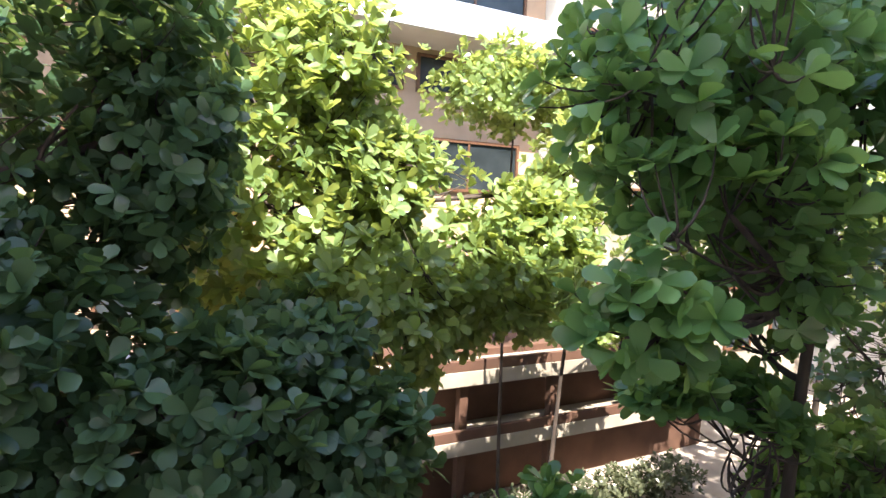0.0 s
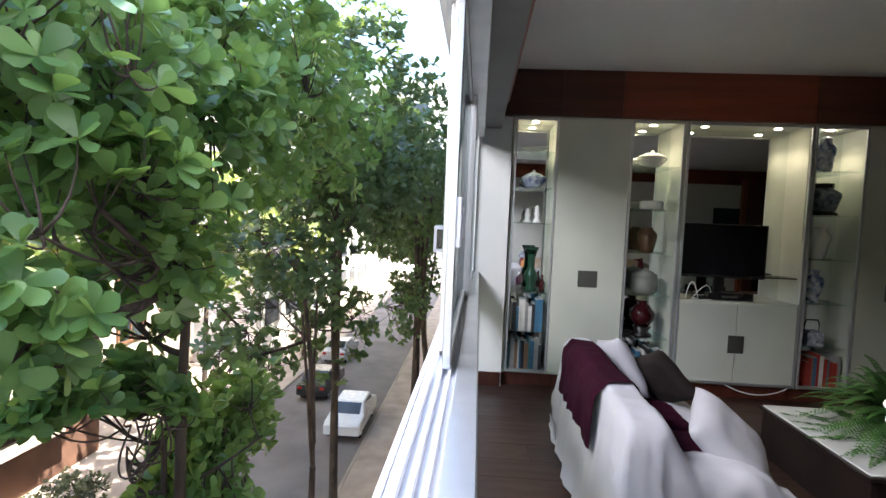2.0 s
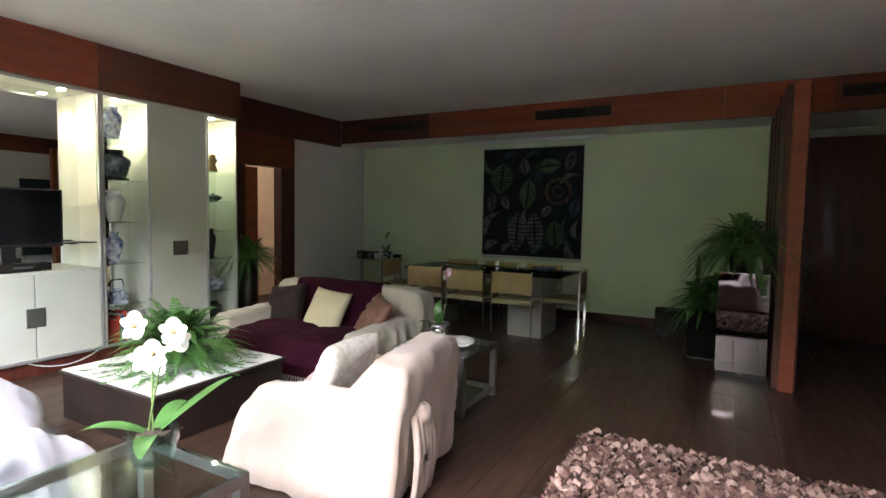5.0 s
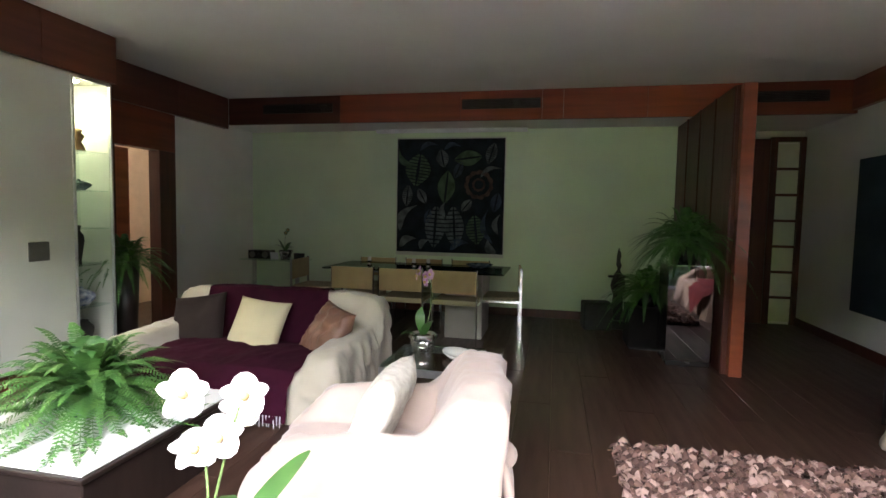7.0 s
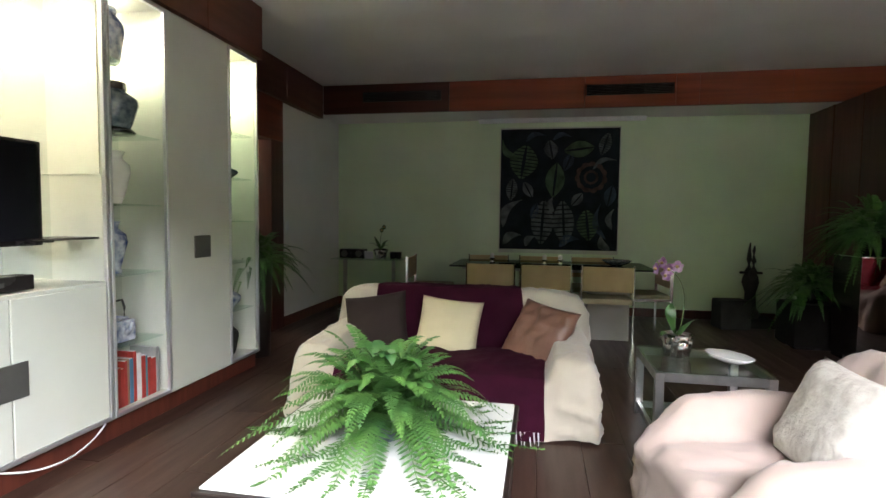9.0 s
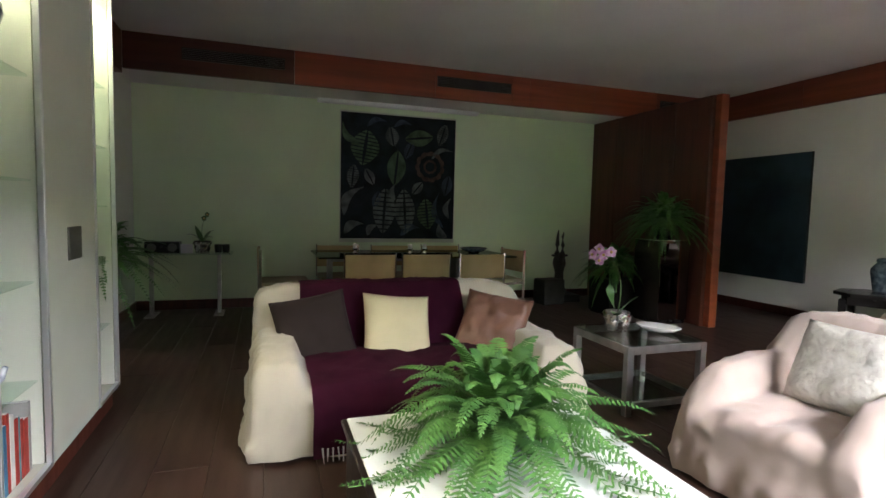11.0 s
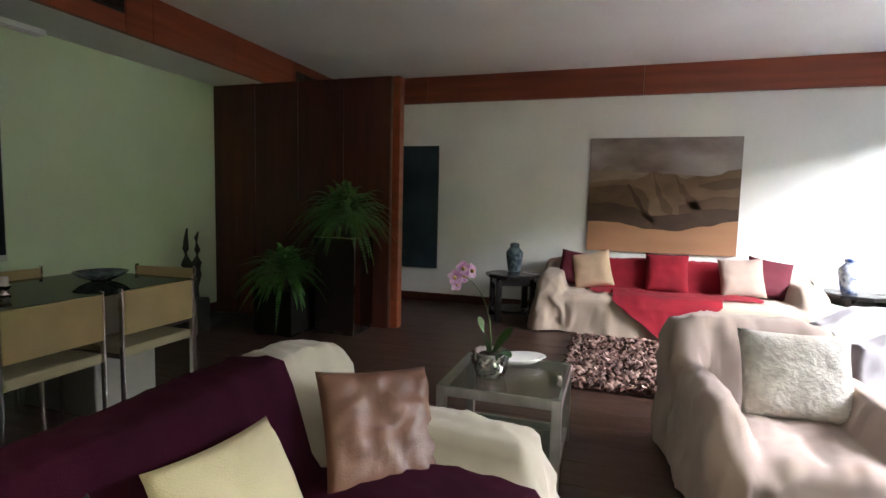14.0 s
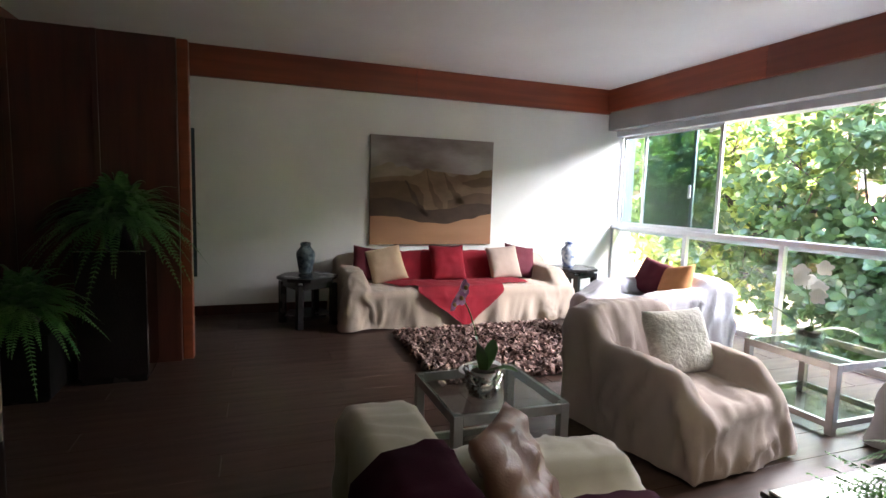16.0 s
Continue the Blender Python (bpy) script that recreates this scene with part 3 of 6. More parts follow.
def cushion_bm(w, h, t, seed=0, crumple=0.0):
    bm = bmesh.new()
    n = 18
    for side in (1, -1):
        g = []
        for j in range(n + 1):
            row = []
            for i in range(n + 1):
                u, v = 2 * i / n - 1, 2 * j / n - 1
                k = max(0.0, (1 - u ** 4) * (1 - v ** 4)) ** 0.55
                pu = u * (1 - 0.07 * (1 - u * u) * 0 - 0.06 * (1 - v * v) * (abs(u) ** 6))
                pv = v * (1 - 0.06 * (1 - u * u) * (abs(v) ** 6))
                wr = 0.012 * noise.noise(Vector((u * 2.5, v * 2.5, seed + side))) + crumple * abs(noise.noise(Vector((u * 2.2 + v, v * 3.0 - u, seed * 2.3 + side))))
                row.append(bm.verts.new((pu * w / 2, pv * h / 2, side * (k * (t / 2) + k * wr))))
            g.append(row)
        for j in range(n):
            for i in range(n):
                q = (g[j][i], g[j][i + 1], g[j + 1][i + 1], g[j + 1][i])
                bm.faces.new(q if side == 1 else q[::-1])
    bmesh.ops.remove_doubles(bm, verts=bm.verts, dist=0.0008)
    return bm


def cushion(w, h, t, at, material, label, seed=0, crumple=0.0, group=""):
    return single("cushion", cushion_bm(w, h, t, seed, crumple), material, label, "cushion", at=at, smooth=True, group=group)


def covered_seat(name, label, category, at, W, D, arm, ha, back, hb, hs, cloth, seed, folds=0.03, flare=0.04, nose=0.30, skip=None, recline=0.0, amp=0.026):
    t = thing(name, label, category, at)
    f = seat_height(W, D, arm, ha, back, hb, hs, nose)
    bm = wrinkle(draped(W, D, f, folds=folds, seed=seed, flare=flare), seed, amp, skip)
    for v in bm.verts:
        v.co.y += recline * smooth(D - back - 0.25, D, v.co.y) * v.co.z / hb
    part("cover", bm, cloth, t, smooth=True)
    return t, f


# purple sofa: faces the window
SW, SD = 1.80, 1.14
ps, fp = covered_seat("sofa", "sofa under a cream cotton cover with an aubergine throw", "sofa", pose(4.26, -3.43, 0, 0, 0, 180), SW, SD, 0.25, 0.475, 0.24, 0.71, 0.31, CREAM_CLOTH, 1, flare=0.02, nose=0.10, skip=(0.20, 1.60, -1.0))
part("throw", throw_over(fp, 0.27, 1.53, 0.0, SD - 0.04, drop_front=0.25, drop_back=0.30, D=SD, edge=lambda x, k, v: 0.27 + (x - 0.27) * (1.0 if k == "f" else 1.0 - 0.16 * smooth(0.35, 0.95, v / SD if k == "t" else 1.0))), PURPLE_CLOTH, ps, "dark aubergine woollen throw", smooth=True)
part("fringe", fringe(fp, 0.30, 1.51, -0.105, 0.085, 50), WHITE_CLOTH, ps, "pale knotted fringe", kind="stuff")
# white armchair: its back to the window
ws, fw = covered_seat("loveseat", "small sofa under a white cotton cover with an aubergine throw", "sofa", pose(2.30, -1.42, 0, 0, 0, 0), 1.60, 0.77, 0.23, 0.58, 0.18, 0.75, 0.41, WHITE_CLOTH, 2, 0.045, skip=(0.18, 1.46, 0.14))
part("throw", throw_over(fw, 0.43, 1.40, 0.20, 0.75, drop_back=0.30, D=0.77, edge=lambda x, k, v: x - (0.5 * (0.75 - v) if k == "t" and x > 0.9 else 0.0)), PURPLE_CLOTH, ws, "dark aubergine woollen throw", smooth=True)
part("fringe", fringe(fw, 1.38, 1.60, 0.835, 0.17, 16, 0.10), WHITE_CLOTH, ws, "white knotted tassels", kind="stuff")
# pink armchair: faces the shelving
pa, fa = covered_seat("armchair", "armchair under a pale pink cotton cover", "armchair", pose(2.34, -2.82, 0, 0, 0, 98), 0.76, 0.92, 0.15, 0.545, 0.17, 0.735, 0.35, PINK_CLOTH, 3, 0.04, 0.015, 0.20, recline=0.09, amp=0.022)
# red sofa along the white wall
rs, fr_ = covered_seat("sofa", "long sofa under a cream cotton cover with a crimson throw", "sofa", pose(-0.96, -3.98, 0, 0, 0, 90), 2.66, 0.98, 0.26, 0.58, 0.22, 0.70, 0.38, OAT_CLOTH, 4, 0.05, skip=(0.40, 2.20, -1.0))
part("throw", throw_over(fr_, 0.46, 2.12, 0.14, 0.95, D=0.98, edge=lambda x, k, v: x + (0.35 * (0.5 - v) if v < 0.5 and x < 1.0 else 0.0)), RED_CLOTH, rs, "crimson throw over the back", smooth=True)
bmt = throw_over(fr_, 0.75, 1.75, 0.0, 0.34, drop_front=0.33, D=0.98, edge=lambda x, k, v: 1.25 + (x - 1.25) * (1 - (v / 0.36 if k == "f" else 0.0)), lift=0.024)
part("throw_point", bmt, RED_CLOTH, rs, "hanging pointed corner of the crimson throw", smooth=True)
# loveseat with its back to the window
ls, fl = covered_seat("armchair", "armchair under a white cotton cover beside the window", "armchair", pose(-0.42, -1.72, 0, 0, 0, 0), 0.98, 1.12, 0.24, 0.58, 0.25, 0.68, 0.40, WHITE_CLOTH, 5, 0.03)

# cushions
cushion(0.46, 0.46, 0.13, pose(3.92, -4.09, 0.47, 64, -9, 186), DARK_CLOTH, "dark brown square cushion on the sofa", 1)
cushion(0.45, 0.47, 0.13, pose(3.40, -4.11, 0.455, 60, 5, 180), YELLOW_CLOTH, "pale yellow square cushion on the sofa", 2)
cushion(0.46, 0.44, 0.09, pose(2.77, -4.02, 0.475, 56, 6, 140), BROWN_SATIN, "crumpled brown satin cushion on the sofa", 3, 0.075)
cushion(0.46, 0.40, 0.15, pose(1.79, -2.44, 0.56, 66, 0, 92), LACE_CLOTH, "white embroidered cushion on the armchair", 4, 0.02)
cushion(0.40, 0.36, 0.12, pose(3.46, -1.18, 0.60, 54, 24, 14), DARK_CLOTH, "black-brown cushion on the small sofa", 5)
cushion(0.42, 0.40, 0.13, pose(3.62, -0.98, 0.61, 64, 15, 5), WHITE_CLOTH, "white cushion behind a dark one", 6)
cushion(0.46, 0.40, 0.15, pose(2.62, -1.20, 0.575, 40, -8, -24), WHITE_CLOTH, "white cotton cushion on the small sofa", 7)
for i, (y, m_, lab, s) in enumerate(((-3.62, WINE_CLOTH, "wine red cushion on the long sofa", 0.40), (-3.45, BEIGE_CLOTH, "beige cushion on the long sofa", 0.42), (-2.68, RED_CLOTH, "crimson cushion on the long sofa", 0.44), (-1.98, TAUPE_CLOTH, "taupe cushion on the long sofa", 0.42), (-1.72, WINE_CLOTH, "wine red cushion on the long sofa", 0.42))):
    cushion(s, s, 0.13, pose(-1.60 + (0.08 if i in (1, 3) else 0), y, 0.60, 66, (8, -12, 0, -4, 10)[i], 90), m_, lab, 10 + i)
cushion(0.40, 0.38, 0.13, pose(-0.10, -0.98, 0.61, 66, 8, 0), WINE_CLOTH, "wine red cushion on the armchair", 20)
cushion(0.40, 0.38, 0.13, pose(0.22, -0.98, 0.60, 66, -12, 0), ORANGE_CLOTH, "orange cushion on the armchair", 21)

# ---- tables ----
ct = thing("coffee_table", "low square dark wood table with a white top", "coffee table", pose(2.86, -3.06, 0))
part("body", box((0.02, 0.02, 0.0), (1.02, 1.03, 0.305), 0.006), DARK_WOOD, ct)
part("tabletop", box((0.0, 0.0, 0.305), (1.04, 1.05, 0.327), 0.004), DARK_WOOD, ct)
part("top_panel", box((0.02, 0.02, 0.327), (1.02, 1.03, 0.337), 0.003), MARBLE, ct, "white stone top panel")


def glass_table(at, w, d, h, label):
    t = thing("side_table", label, "side table", at, group="glass side tables")
    b = 0.045
    for x in (0, w - b):
        for y in (0, d - b):
            part("leg", box((x, y, 0), (x + b, y + b, h - 0.012), 0.002), STEEL, t)
    for n_, (lo, hi) in (("rail", ((b, 0, h - 0.06), (w - b, 0.02, h - 0.012))), ("rail", ((b, d - 0.02, h - 0.06), (w - b, d, h - 0.012))), ("rail", ((0, b, h - 0.06), (0.02, d - b, h - 0.012))), ("rail", ((w - 0.02, b, h - 0.06), (w, d - b, h - 0.012))),
                         ("stretcher", ((b, 0.01, 0.04), (w - b, 0.035, 0.08))), ("stretcher", ((b, d - 0.035, 0.04), (w - b, d - 0.01, 0.08))), ("stretcher", ((0.01, b, 0.04), (0.035, d - b, 0.08))), ("stretcher", ((w - 0.035, b, 0.04), (w - 0.01, d - b, 0.08)))):
        part(n_, box(lo, hi, 0.002), STEEL, t)
    part("glass_top", box((0.004, 0.004, h - 0.012), (w - 0.004, d - 0.004, h), 0.002), GLASS_GREEN, t, "clear glass top")
    part("glass_shelf", box((0.03, 0.03, 0.08), (w - 0.03, d - 0.03, 0.088), 0.002), GLASS_GREEN, t, "clear glass lower shelf")
    return t


glass_table(pose(1.55, -4.02, 0), 0.60, 0.59, 0.44, "square steel side table with a glass top beside the sofa")
glass_table(pose(1.50, -1.55, 0), 0.64, 0.62, 0.46, "square steel side table with a glass top by the window")


def end_table(x, y):
    t = thing("end_table", "dark lacquered octagonal end table", "end table", pose(x, y, 0), group="end tables")
    part("tabletop", lathe([(0.30, 0.48), (0.315, 0.485), (0.315, 0.515), (0.30, 0.52)], 8), BLACK, t)
    for k in range(4):
        part("leg", box((0.16, 0.16, 0.0), (0.225, 0.225, 0.45), 0.004), BLACK, t, at=pose(0, 0, 0, 0, 0, 22.5 + 90 * k))
        part("apron", box((-0.16, 0.185, 0.40), (0.16, 0.215, 0.48), 0.003), BLACK, t, at=pose(0, 0, 0, 0, 0, 22.5 + 90 * k))
    part("lower_shelf", lathe([(0.24, 0.09), (0.25, 0.095), (0.25, 0.115), (0.24, 0.12)], 8), BLACK, t)
    return t


end_table(-1.42, -4.32)
end_table(-1.55, -0.96)

# ---- shelving wall ----
cb = thing("shelving_unit", "built-in pale lacquered wall unit with lit glass-shelved niches", "shelving", pose(0, 0, 0), kind="structure")
FX, BX = 5.04, 5.38
ZB, ZT = 0.13, 2.475
edges_n = [(-0.33, -0.68), (-1.37, -1.80), (-1.86, -2.90), (-2.95, -3.36), (-4.04, -4.40)]
part("plinth", box((FX + 0.03, -4.42, 0), (X1 - 0.002, -0.28, 0.12), 0.003), RED_WOOD, cb)
part("back_mirror", box((BX, -4.42, ZB), (BX + 0.006, -0.29, ZT), 0), MIRROR, cb, "mirror back panel")
part("top_board", box((FX, -4.42, ZT), (BX, -0.28, ZT + 0.014), 0.002), CAB_PAINT, cb)
part("bottom_board", box((FX, -4.42, 0.121), (BX, -0.28, ZB + 0.012), 0.002), CAB_PAINT, cb)
for (a, b) in ((-0.70, -1.35), (-3.38, -4.02)):
    part("door", box((FX - 0.006, b + 0.004, ZB + 0.014), (FX + 0.02, a - 0.004, ZT - 0.002), 0.003), CAB_PAINT, cb, "tall pale door")
    part("divider", box((FX + 0.022, b, ZB + 0.012), (BX, b + 0.018, ZT), 0), CAB_PAINT, cb)
    part("divider", box((FX + 0.022, a - 0.018, ZB + 0.012), (BX, a, ZT), 0), CAB_PAINT, cb)
for (a, b) in edges_n:
    part("niche_frame", boxes(((FX - 0.012, a, ZB), (FX + 0.012, a + 0.018, ZT)), ((FX - 0.012, b - 0.018, ZB), (FX + 0.012, b, ZT)), ((FX - 0.012, b, ZT - 0.02), (FX + 0.012, a, ZT)), ((FX - 0.012, b, ZB), (FX + 0.012, a, ZB + 0.02)), bevel=0.002), ALU, cb, "thin aluminium niche frame")
for y in (-1.83, -2.925):
    part("divider", box((FX + 0.014, y - 0.022, ZB + 0.012), (BX, y + 0.022, ZT), 0), CAB_PAINT, cb)
for y in (-0.30, -4.41):
    part("divider", box((FX + 0.014, y - 0.009, ZB + 0.012), (BX, y + 0.009, ZT), 0), CAB_PAINT, cb)
PLATE = mat("dark_bronze", (0.16, 0.16, 0.145), 0.4, metal=0.6, var=0.1)
part("handle", box((FX - 0.014, -1.115, 0.955), (FX - 0.005, -0.94, 1.105), 0.003), PLATE, cb, "square bronze handle plate")
part("handle", box((FX - 0.014, -3.785, 0.955), (FX - 0.005, -3.615, 1.105), 0.003), PLATE, cb, "square bronze handle plate")
part("low_door", box((FX - 0.006, -2.375, 0.15), (FX + 0.02, -1.86, 0.865), 0.003), CAB_PAINT, cb, "low pale cabinet door")
part("low_door", box((FX - 0.006, -2.895, 0.15), (FX + 0.02, -2.382, 0.865), 0.003), CAB_PAINT, cb, "low pale cabinet door")
part("handle", box((FX - 0.014, -2.45, 0.42), (FX - 0.005, -2.31, 0.58), 0.003), PLATE, cb, "square bronze handle plate")
part("tv_shelf", box((FX, -2.90, 0.865), (BX, -1.86, 0.885), 0.002), CAB_PAINT, cb)
part("side_lining", box((FX + 0.02, -2.902, 1.45), (BX, -2.896, ZT), 0), CAB_PAINT, cb)
SHELVES = {0: (2.18, 1.85, 1.52, 0.87, 0.50), 1: (2.08, 1.69, 1.29, 0.90, 0.50), 3: (2.09, 1.70, 1.30, 0.90, 0.50), 4: (2.19, 1.87, 1.53, 1.20, 0.88, 0.51)}
for k, zs in SHELVES.items():
    a, b = edges_n[k]
    for z in zs:
        part("glass_shelf", box((FX + 0.03, b + 0.004, z - 0.008), (BX - 0.004, a - 0.004, z), 0.001), GLASS_GREEN, cb, "glass shelf")

DOWN = emit_mat("lamp_glow", (1.0, 0.88, 0.66), 7.5)
def downlight(x, y, z, power=1.9):
    t = thing("downlight", "small round recessed lamp, switched on", "lamp", pose(x, y, z), group="niche lamps")
    part("ring", lathe([(0.034, -0.004), (0.042, -0.004), (0.042, 0.0), (0.034, 0.0)], 20), CHROME, t)
    part("bulb", lathe([(0.0, -0.006), (0.03, -0.006), (0.033, -0.003)], 20), DOWN, t, "glowing lamp face")
    ld = bpy.data.lights.new("downlight_lamp", "SPOT")
    ld.energy, ld.spot_size, ld.spot_blend, ld.shadow_soft_size, ld.color = power, radians(120), 0.6, 0.03, (1.0, 0.86, 0.62)
    lo = new("downlight_lamp", ld)
    lo.parent = t
    lo.matrix_basis = pose(0, 0, -0.012)
    return t


for y in (-0.505, -1.585, -3.155, -4.22):
    downlight(FX + 0.17, y, ZT - 0.001)
for y in (-2.05, -2.70):
    downlight(FX + 0.17, y, ZT - 0.001)

# ---- pictures and hangings ----
tp = thing("tapestry", "dark hand-printed cloth hanging with leaf shapes and a white border", "tapestry", pose(1.795, Y0 + 0.02, 0.84))
TW, TH = 1.513, 1.58
def cloth_sheet(x0, x1, z0, z1, y, n=24):
    bm = bmesh.new()
    g = [[bm.verts.new((x0 + (x1 - x0) * i / n, y + 0.006 * math.sin(i * 1.7) * (1 - j / n) + 0.004 * noise.noise(Vector((i * .4, j * .4, 0))), z0 + (z1 - z0) * j / n)) for i in range(n + 1)] for j in range(n + 1)]
    for j in range(n):
        for i in range(n):
            bm.faces.new((g[j][i], g[j][i + 1], g[j + 1][i + 1], g[j + 1][i]))
    return bm


part("border", cloth_sheet(-0.012, TW + 0.012, -0.05, TH + 0.02, -0.004), mat("tapestry_border", (0.56, 0.60, 0.53), 0.9, var=0.05), tp, smooth=True)
part("cloth", cloth_sheet(0, TW, 0, TH, 0.004), mat("tapestry_ink", (0.012, 0.018, 0.026), 0.95, var=0.3, scale=5, bump=0.2, bscale=200), tp, "near-black printed ground", smooth=True)
MOTIF = [mat("motif_" + k, c, 0.95, var=0.3, scale=9, bump=0.1) for k, c in (("green", (0.085, 0.14, 0.085)), ("grey", (0.14, 0.165, 0.17)), ("blue", (0.055, 0.08, 0.12)), ("rust", (0.10, 0.062, 0.055)))]
mb = [bmesh.new() for _ in MOTIF]
def leaf_motif(bm, cx, cz, ang, ln, wd, veins):
    """A printed leaf: two curved halves, cut by bars."""
    n = 10
    for side in (-1, 1):
        for k in range(n):
            a, b = k / n, (k + (0.72 if veins else 1.0)) / n
            quad = []
            for s_, w_ in ((a, 0.1), (b, 0.1), (b, 1.0), (a, 1.0)):
                w = wd * math.sin(math.pi * min(1, max(0.02, s_))) ** 0.8 * w_
                px, pz = side * (w + 0.004), (s_ - 0.5) * ln
                quad.append(bm.verts.new((cx + px * math.cos(ang) - pz * math.sin(ang), 0.0155, cz + px * math.sin(ang) + pz * math.cos(ang))))
            bm.faces.new(quad if side == 1 else quad[::-1])


def crescent(bm, cx, cz, ang, ln, wd):
    """A printed curved drop, thick in the middle."""
    n = 9
    rows = []
    for k in range(n + 1):
        u = k / n
        w = wd * math.sin(math.pi * max(0.03, min(0.97, u ** 0.7)))
        px, pz = 0.22 * ln * math.sin(math.pi * u), (u - 0.5) * ln
        rows.append([bm.verts.new((cx + (px + q) * math.cos(ang) - pz * math.sin(ang), 0.0155, cz + (px + q) * math.sin(ang) + pz * math.cos(ang))) for q in (-w, w)])
    for p, q in zip(rows, rows[1:]):
        bm.faces.new((p[0], p[1], q[1], q[0]))


# place across from the upper left, turn, length, half width, cut by veins, ink
for u, v, ang_, ln, wd, cut, ink in ((.20, .27, .15, .40, .15, 1, 0), (.67, .17, 1.45, .34, .085, 0, 0), (.43, .17, -.2, .22, .07, 1, 1), (.47, .42, .1, .40, .10, 0, 0),
                                     (.10, .50, .1, .26, .06, 1, 1), (.24, .50, -.5, .20, .05, 0, 1), (.37, .77, .06, .52, .12, 1, 1), (.55, .77, -.06, .52, .11, 1, 1), (.75, .79, -.12, .36, .11, 1, 0),
                                     (.30, .68, .3, .2, .04, 0, 2), (.66, .58, .7, .18, .05, 0, 1), (.88, .13, .3, .26, .06, 1, 1), (.93, .55, .2, .24, .06, 0, 2), (.58, .27, .4, .22, .05, 1, 2)):
    leaf_motif(mb[ink], TW * (1 - u), TH * (1 - v), ang_, 1.12 * ln, 1.2 * wd, cut)
for u, v, ang_, ln, wd, ink in ((.11, .70, .6, .42, .05, 1), (.11, .92, 1.1, .26, .05, 1), (.27, .93, .8, .18, .04, 1), (.88, .76, -.15, .44, .035, 2), (.96, .74, .1, .26, .035, 1),
                                (.90, .93, -.5, .22, .05, 1), (.60, .94, 1.2, .26, .05, 2), (.88, .30, 1.2, .30, .028, 1), (.08, .16, -.7, .30, .04, 0), (.30, .08, 1.3, .26, .03, 2), (.52, .08, 1.4, .22, .03, 2), (.46, .62, 0.0, .20, .035, 1)):
    crescent(mb[ink], TW * (1 - u), TH * (1 - v), ang_, 1.05 * ln, 1.15 * wd)
for k in range(11):
    a_ = k * 2 * math.pi / 11
    crescent(mb[3], TW * 0.23 + 0.14 * math.cos(a_), TH * 0.60 + 0.14 * math.sin(a_), a_, 0.16, 0.030)
    crescent(mb[3], TW * 0.23 + 0.06 * math.cos(a_ + .3), TH * 0.60 + 0.06 * math.sin(a_ + .3), a_ + .6, 0.08, 0.016)
for bm_, m_ in zip(mb, MOTIF):
    part("printed_leaves", bm_, m_, tp, kind="stuff")


dp = thing("painting", "large painting of brown desert hills under a grey sky", "painting")
DY0, DY1, DZ0, DZ1 = -3.55, -1.95, 0.78, 2.095
part("canvas_edge", box((X0 + 0.002, DY0, DZ0), (-1.995, DY1, DZ1), 0.003), mat("canvas_side", (0.16, 0.10, 0.06), 0.8), dp)
sky_m = mat("painted_sky", (0.36, 0.33, 0.32), 0.7, scale=1.1, bump=0.05, color2=(0.11, 0.07, 0.06), stretch=(1, 1, 2.2))
part("sky", box((-1.995, DY0 + .001, DZ0 + 0.6), (-1.993, DY1 - .001, DZ1 - .001), 0), sky_m, dp)
def outline_sheet(points, x, n=40):
    """A flat painted shape between an upper and a lower outline, each given as (across, up) shares of the canvas."""
    bm = bmesh.new()
    def at(line, u):
        for (u0, v0), (u1, v1) in zip(line, line[1:]):
            if u <= u1:
                k = smooth(0, 1, (u - u0) / (u1 - u0))
                return v0 + (v1 - v0) * k
        return line[-1][1]
    up, low = points
    lo_u, hi_u = up[0][0], up[-1][0]
    rows = []
    for i in range(n + 1):
        u = lo_u + (hi_u - lo_u) * i / n
        y = DY0 + 0.003 + (DY1 - DY0 - 0.006) * u
        w = 0.010 * noise.noise(Vector((u * 14, x * 900, 0)))
        rows.append((bm.verts.new((x, y, DZ0 + (DZ1 - DZ0) * at(low, u))), bm.verts.new((x, y, DZ0 + (DZ1 - DZ0) * max(at(low, u) + 0.001, at(up, u) + w)))))
    for p, q in zip(rows, rows[1:]):
        bm.faces.new((p[0], q[0], q[1], p[1]))
    return bm


HILL = [mat("painted_hill_" + k, c, 0.75, scale=5, color2=tuple(0.72 * v for v in c), bump=0.05, stretch=(1, 0.8, 1.5)) for k, c in (("pale", (0.25, 0.195, 0.145)), ("tan", (0.18, 0.118, 0.07)), ("mid", (0.115, 0.070, 0.040)), ("dark", (0.065, 0.037, 0.022)))]
part("far_ridge", outline_sheet(([(0, .70), (.06, .72), (.13, .76), (.17, .76), (.19, .71), (.26, .73), (.33, .70), (.45, .69), (1, .66)], [(0, .4), (1, .4)]), -1.9922), HILL[0], dp)
part("far_ridge", outline_sheet(([(.62, .63), (.74, .67), (.86, .68), (.93, .72), (1, .73)], [(.62, .4), (1, .4)]), -1.9918), HILL[1], dp)
part("near_ridge", outline_sheet(([(0, .60), (.12, .63), (.30, .64), (.38, .66), (.44, .72), (.50, .69), (.58, .69), (.64, .65), (.74, .63), (.86, .68), (1, .70)], [(0, .2), (1, .2)]), -1.9910), HILL[1], dp)
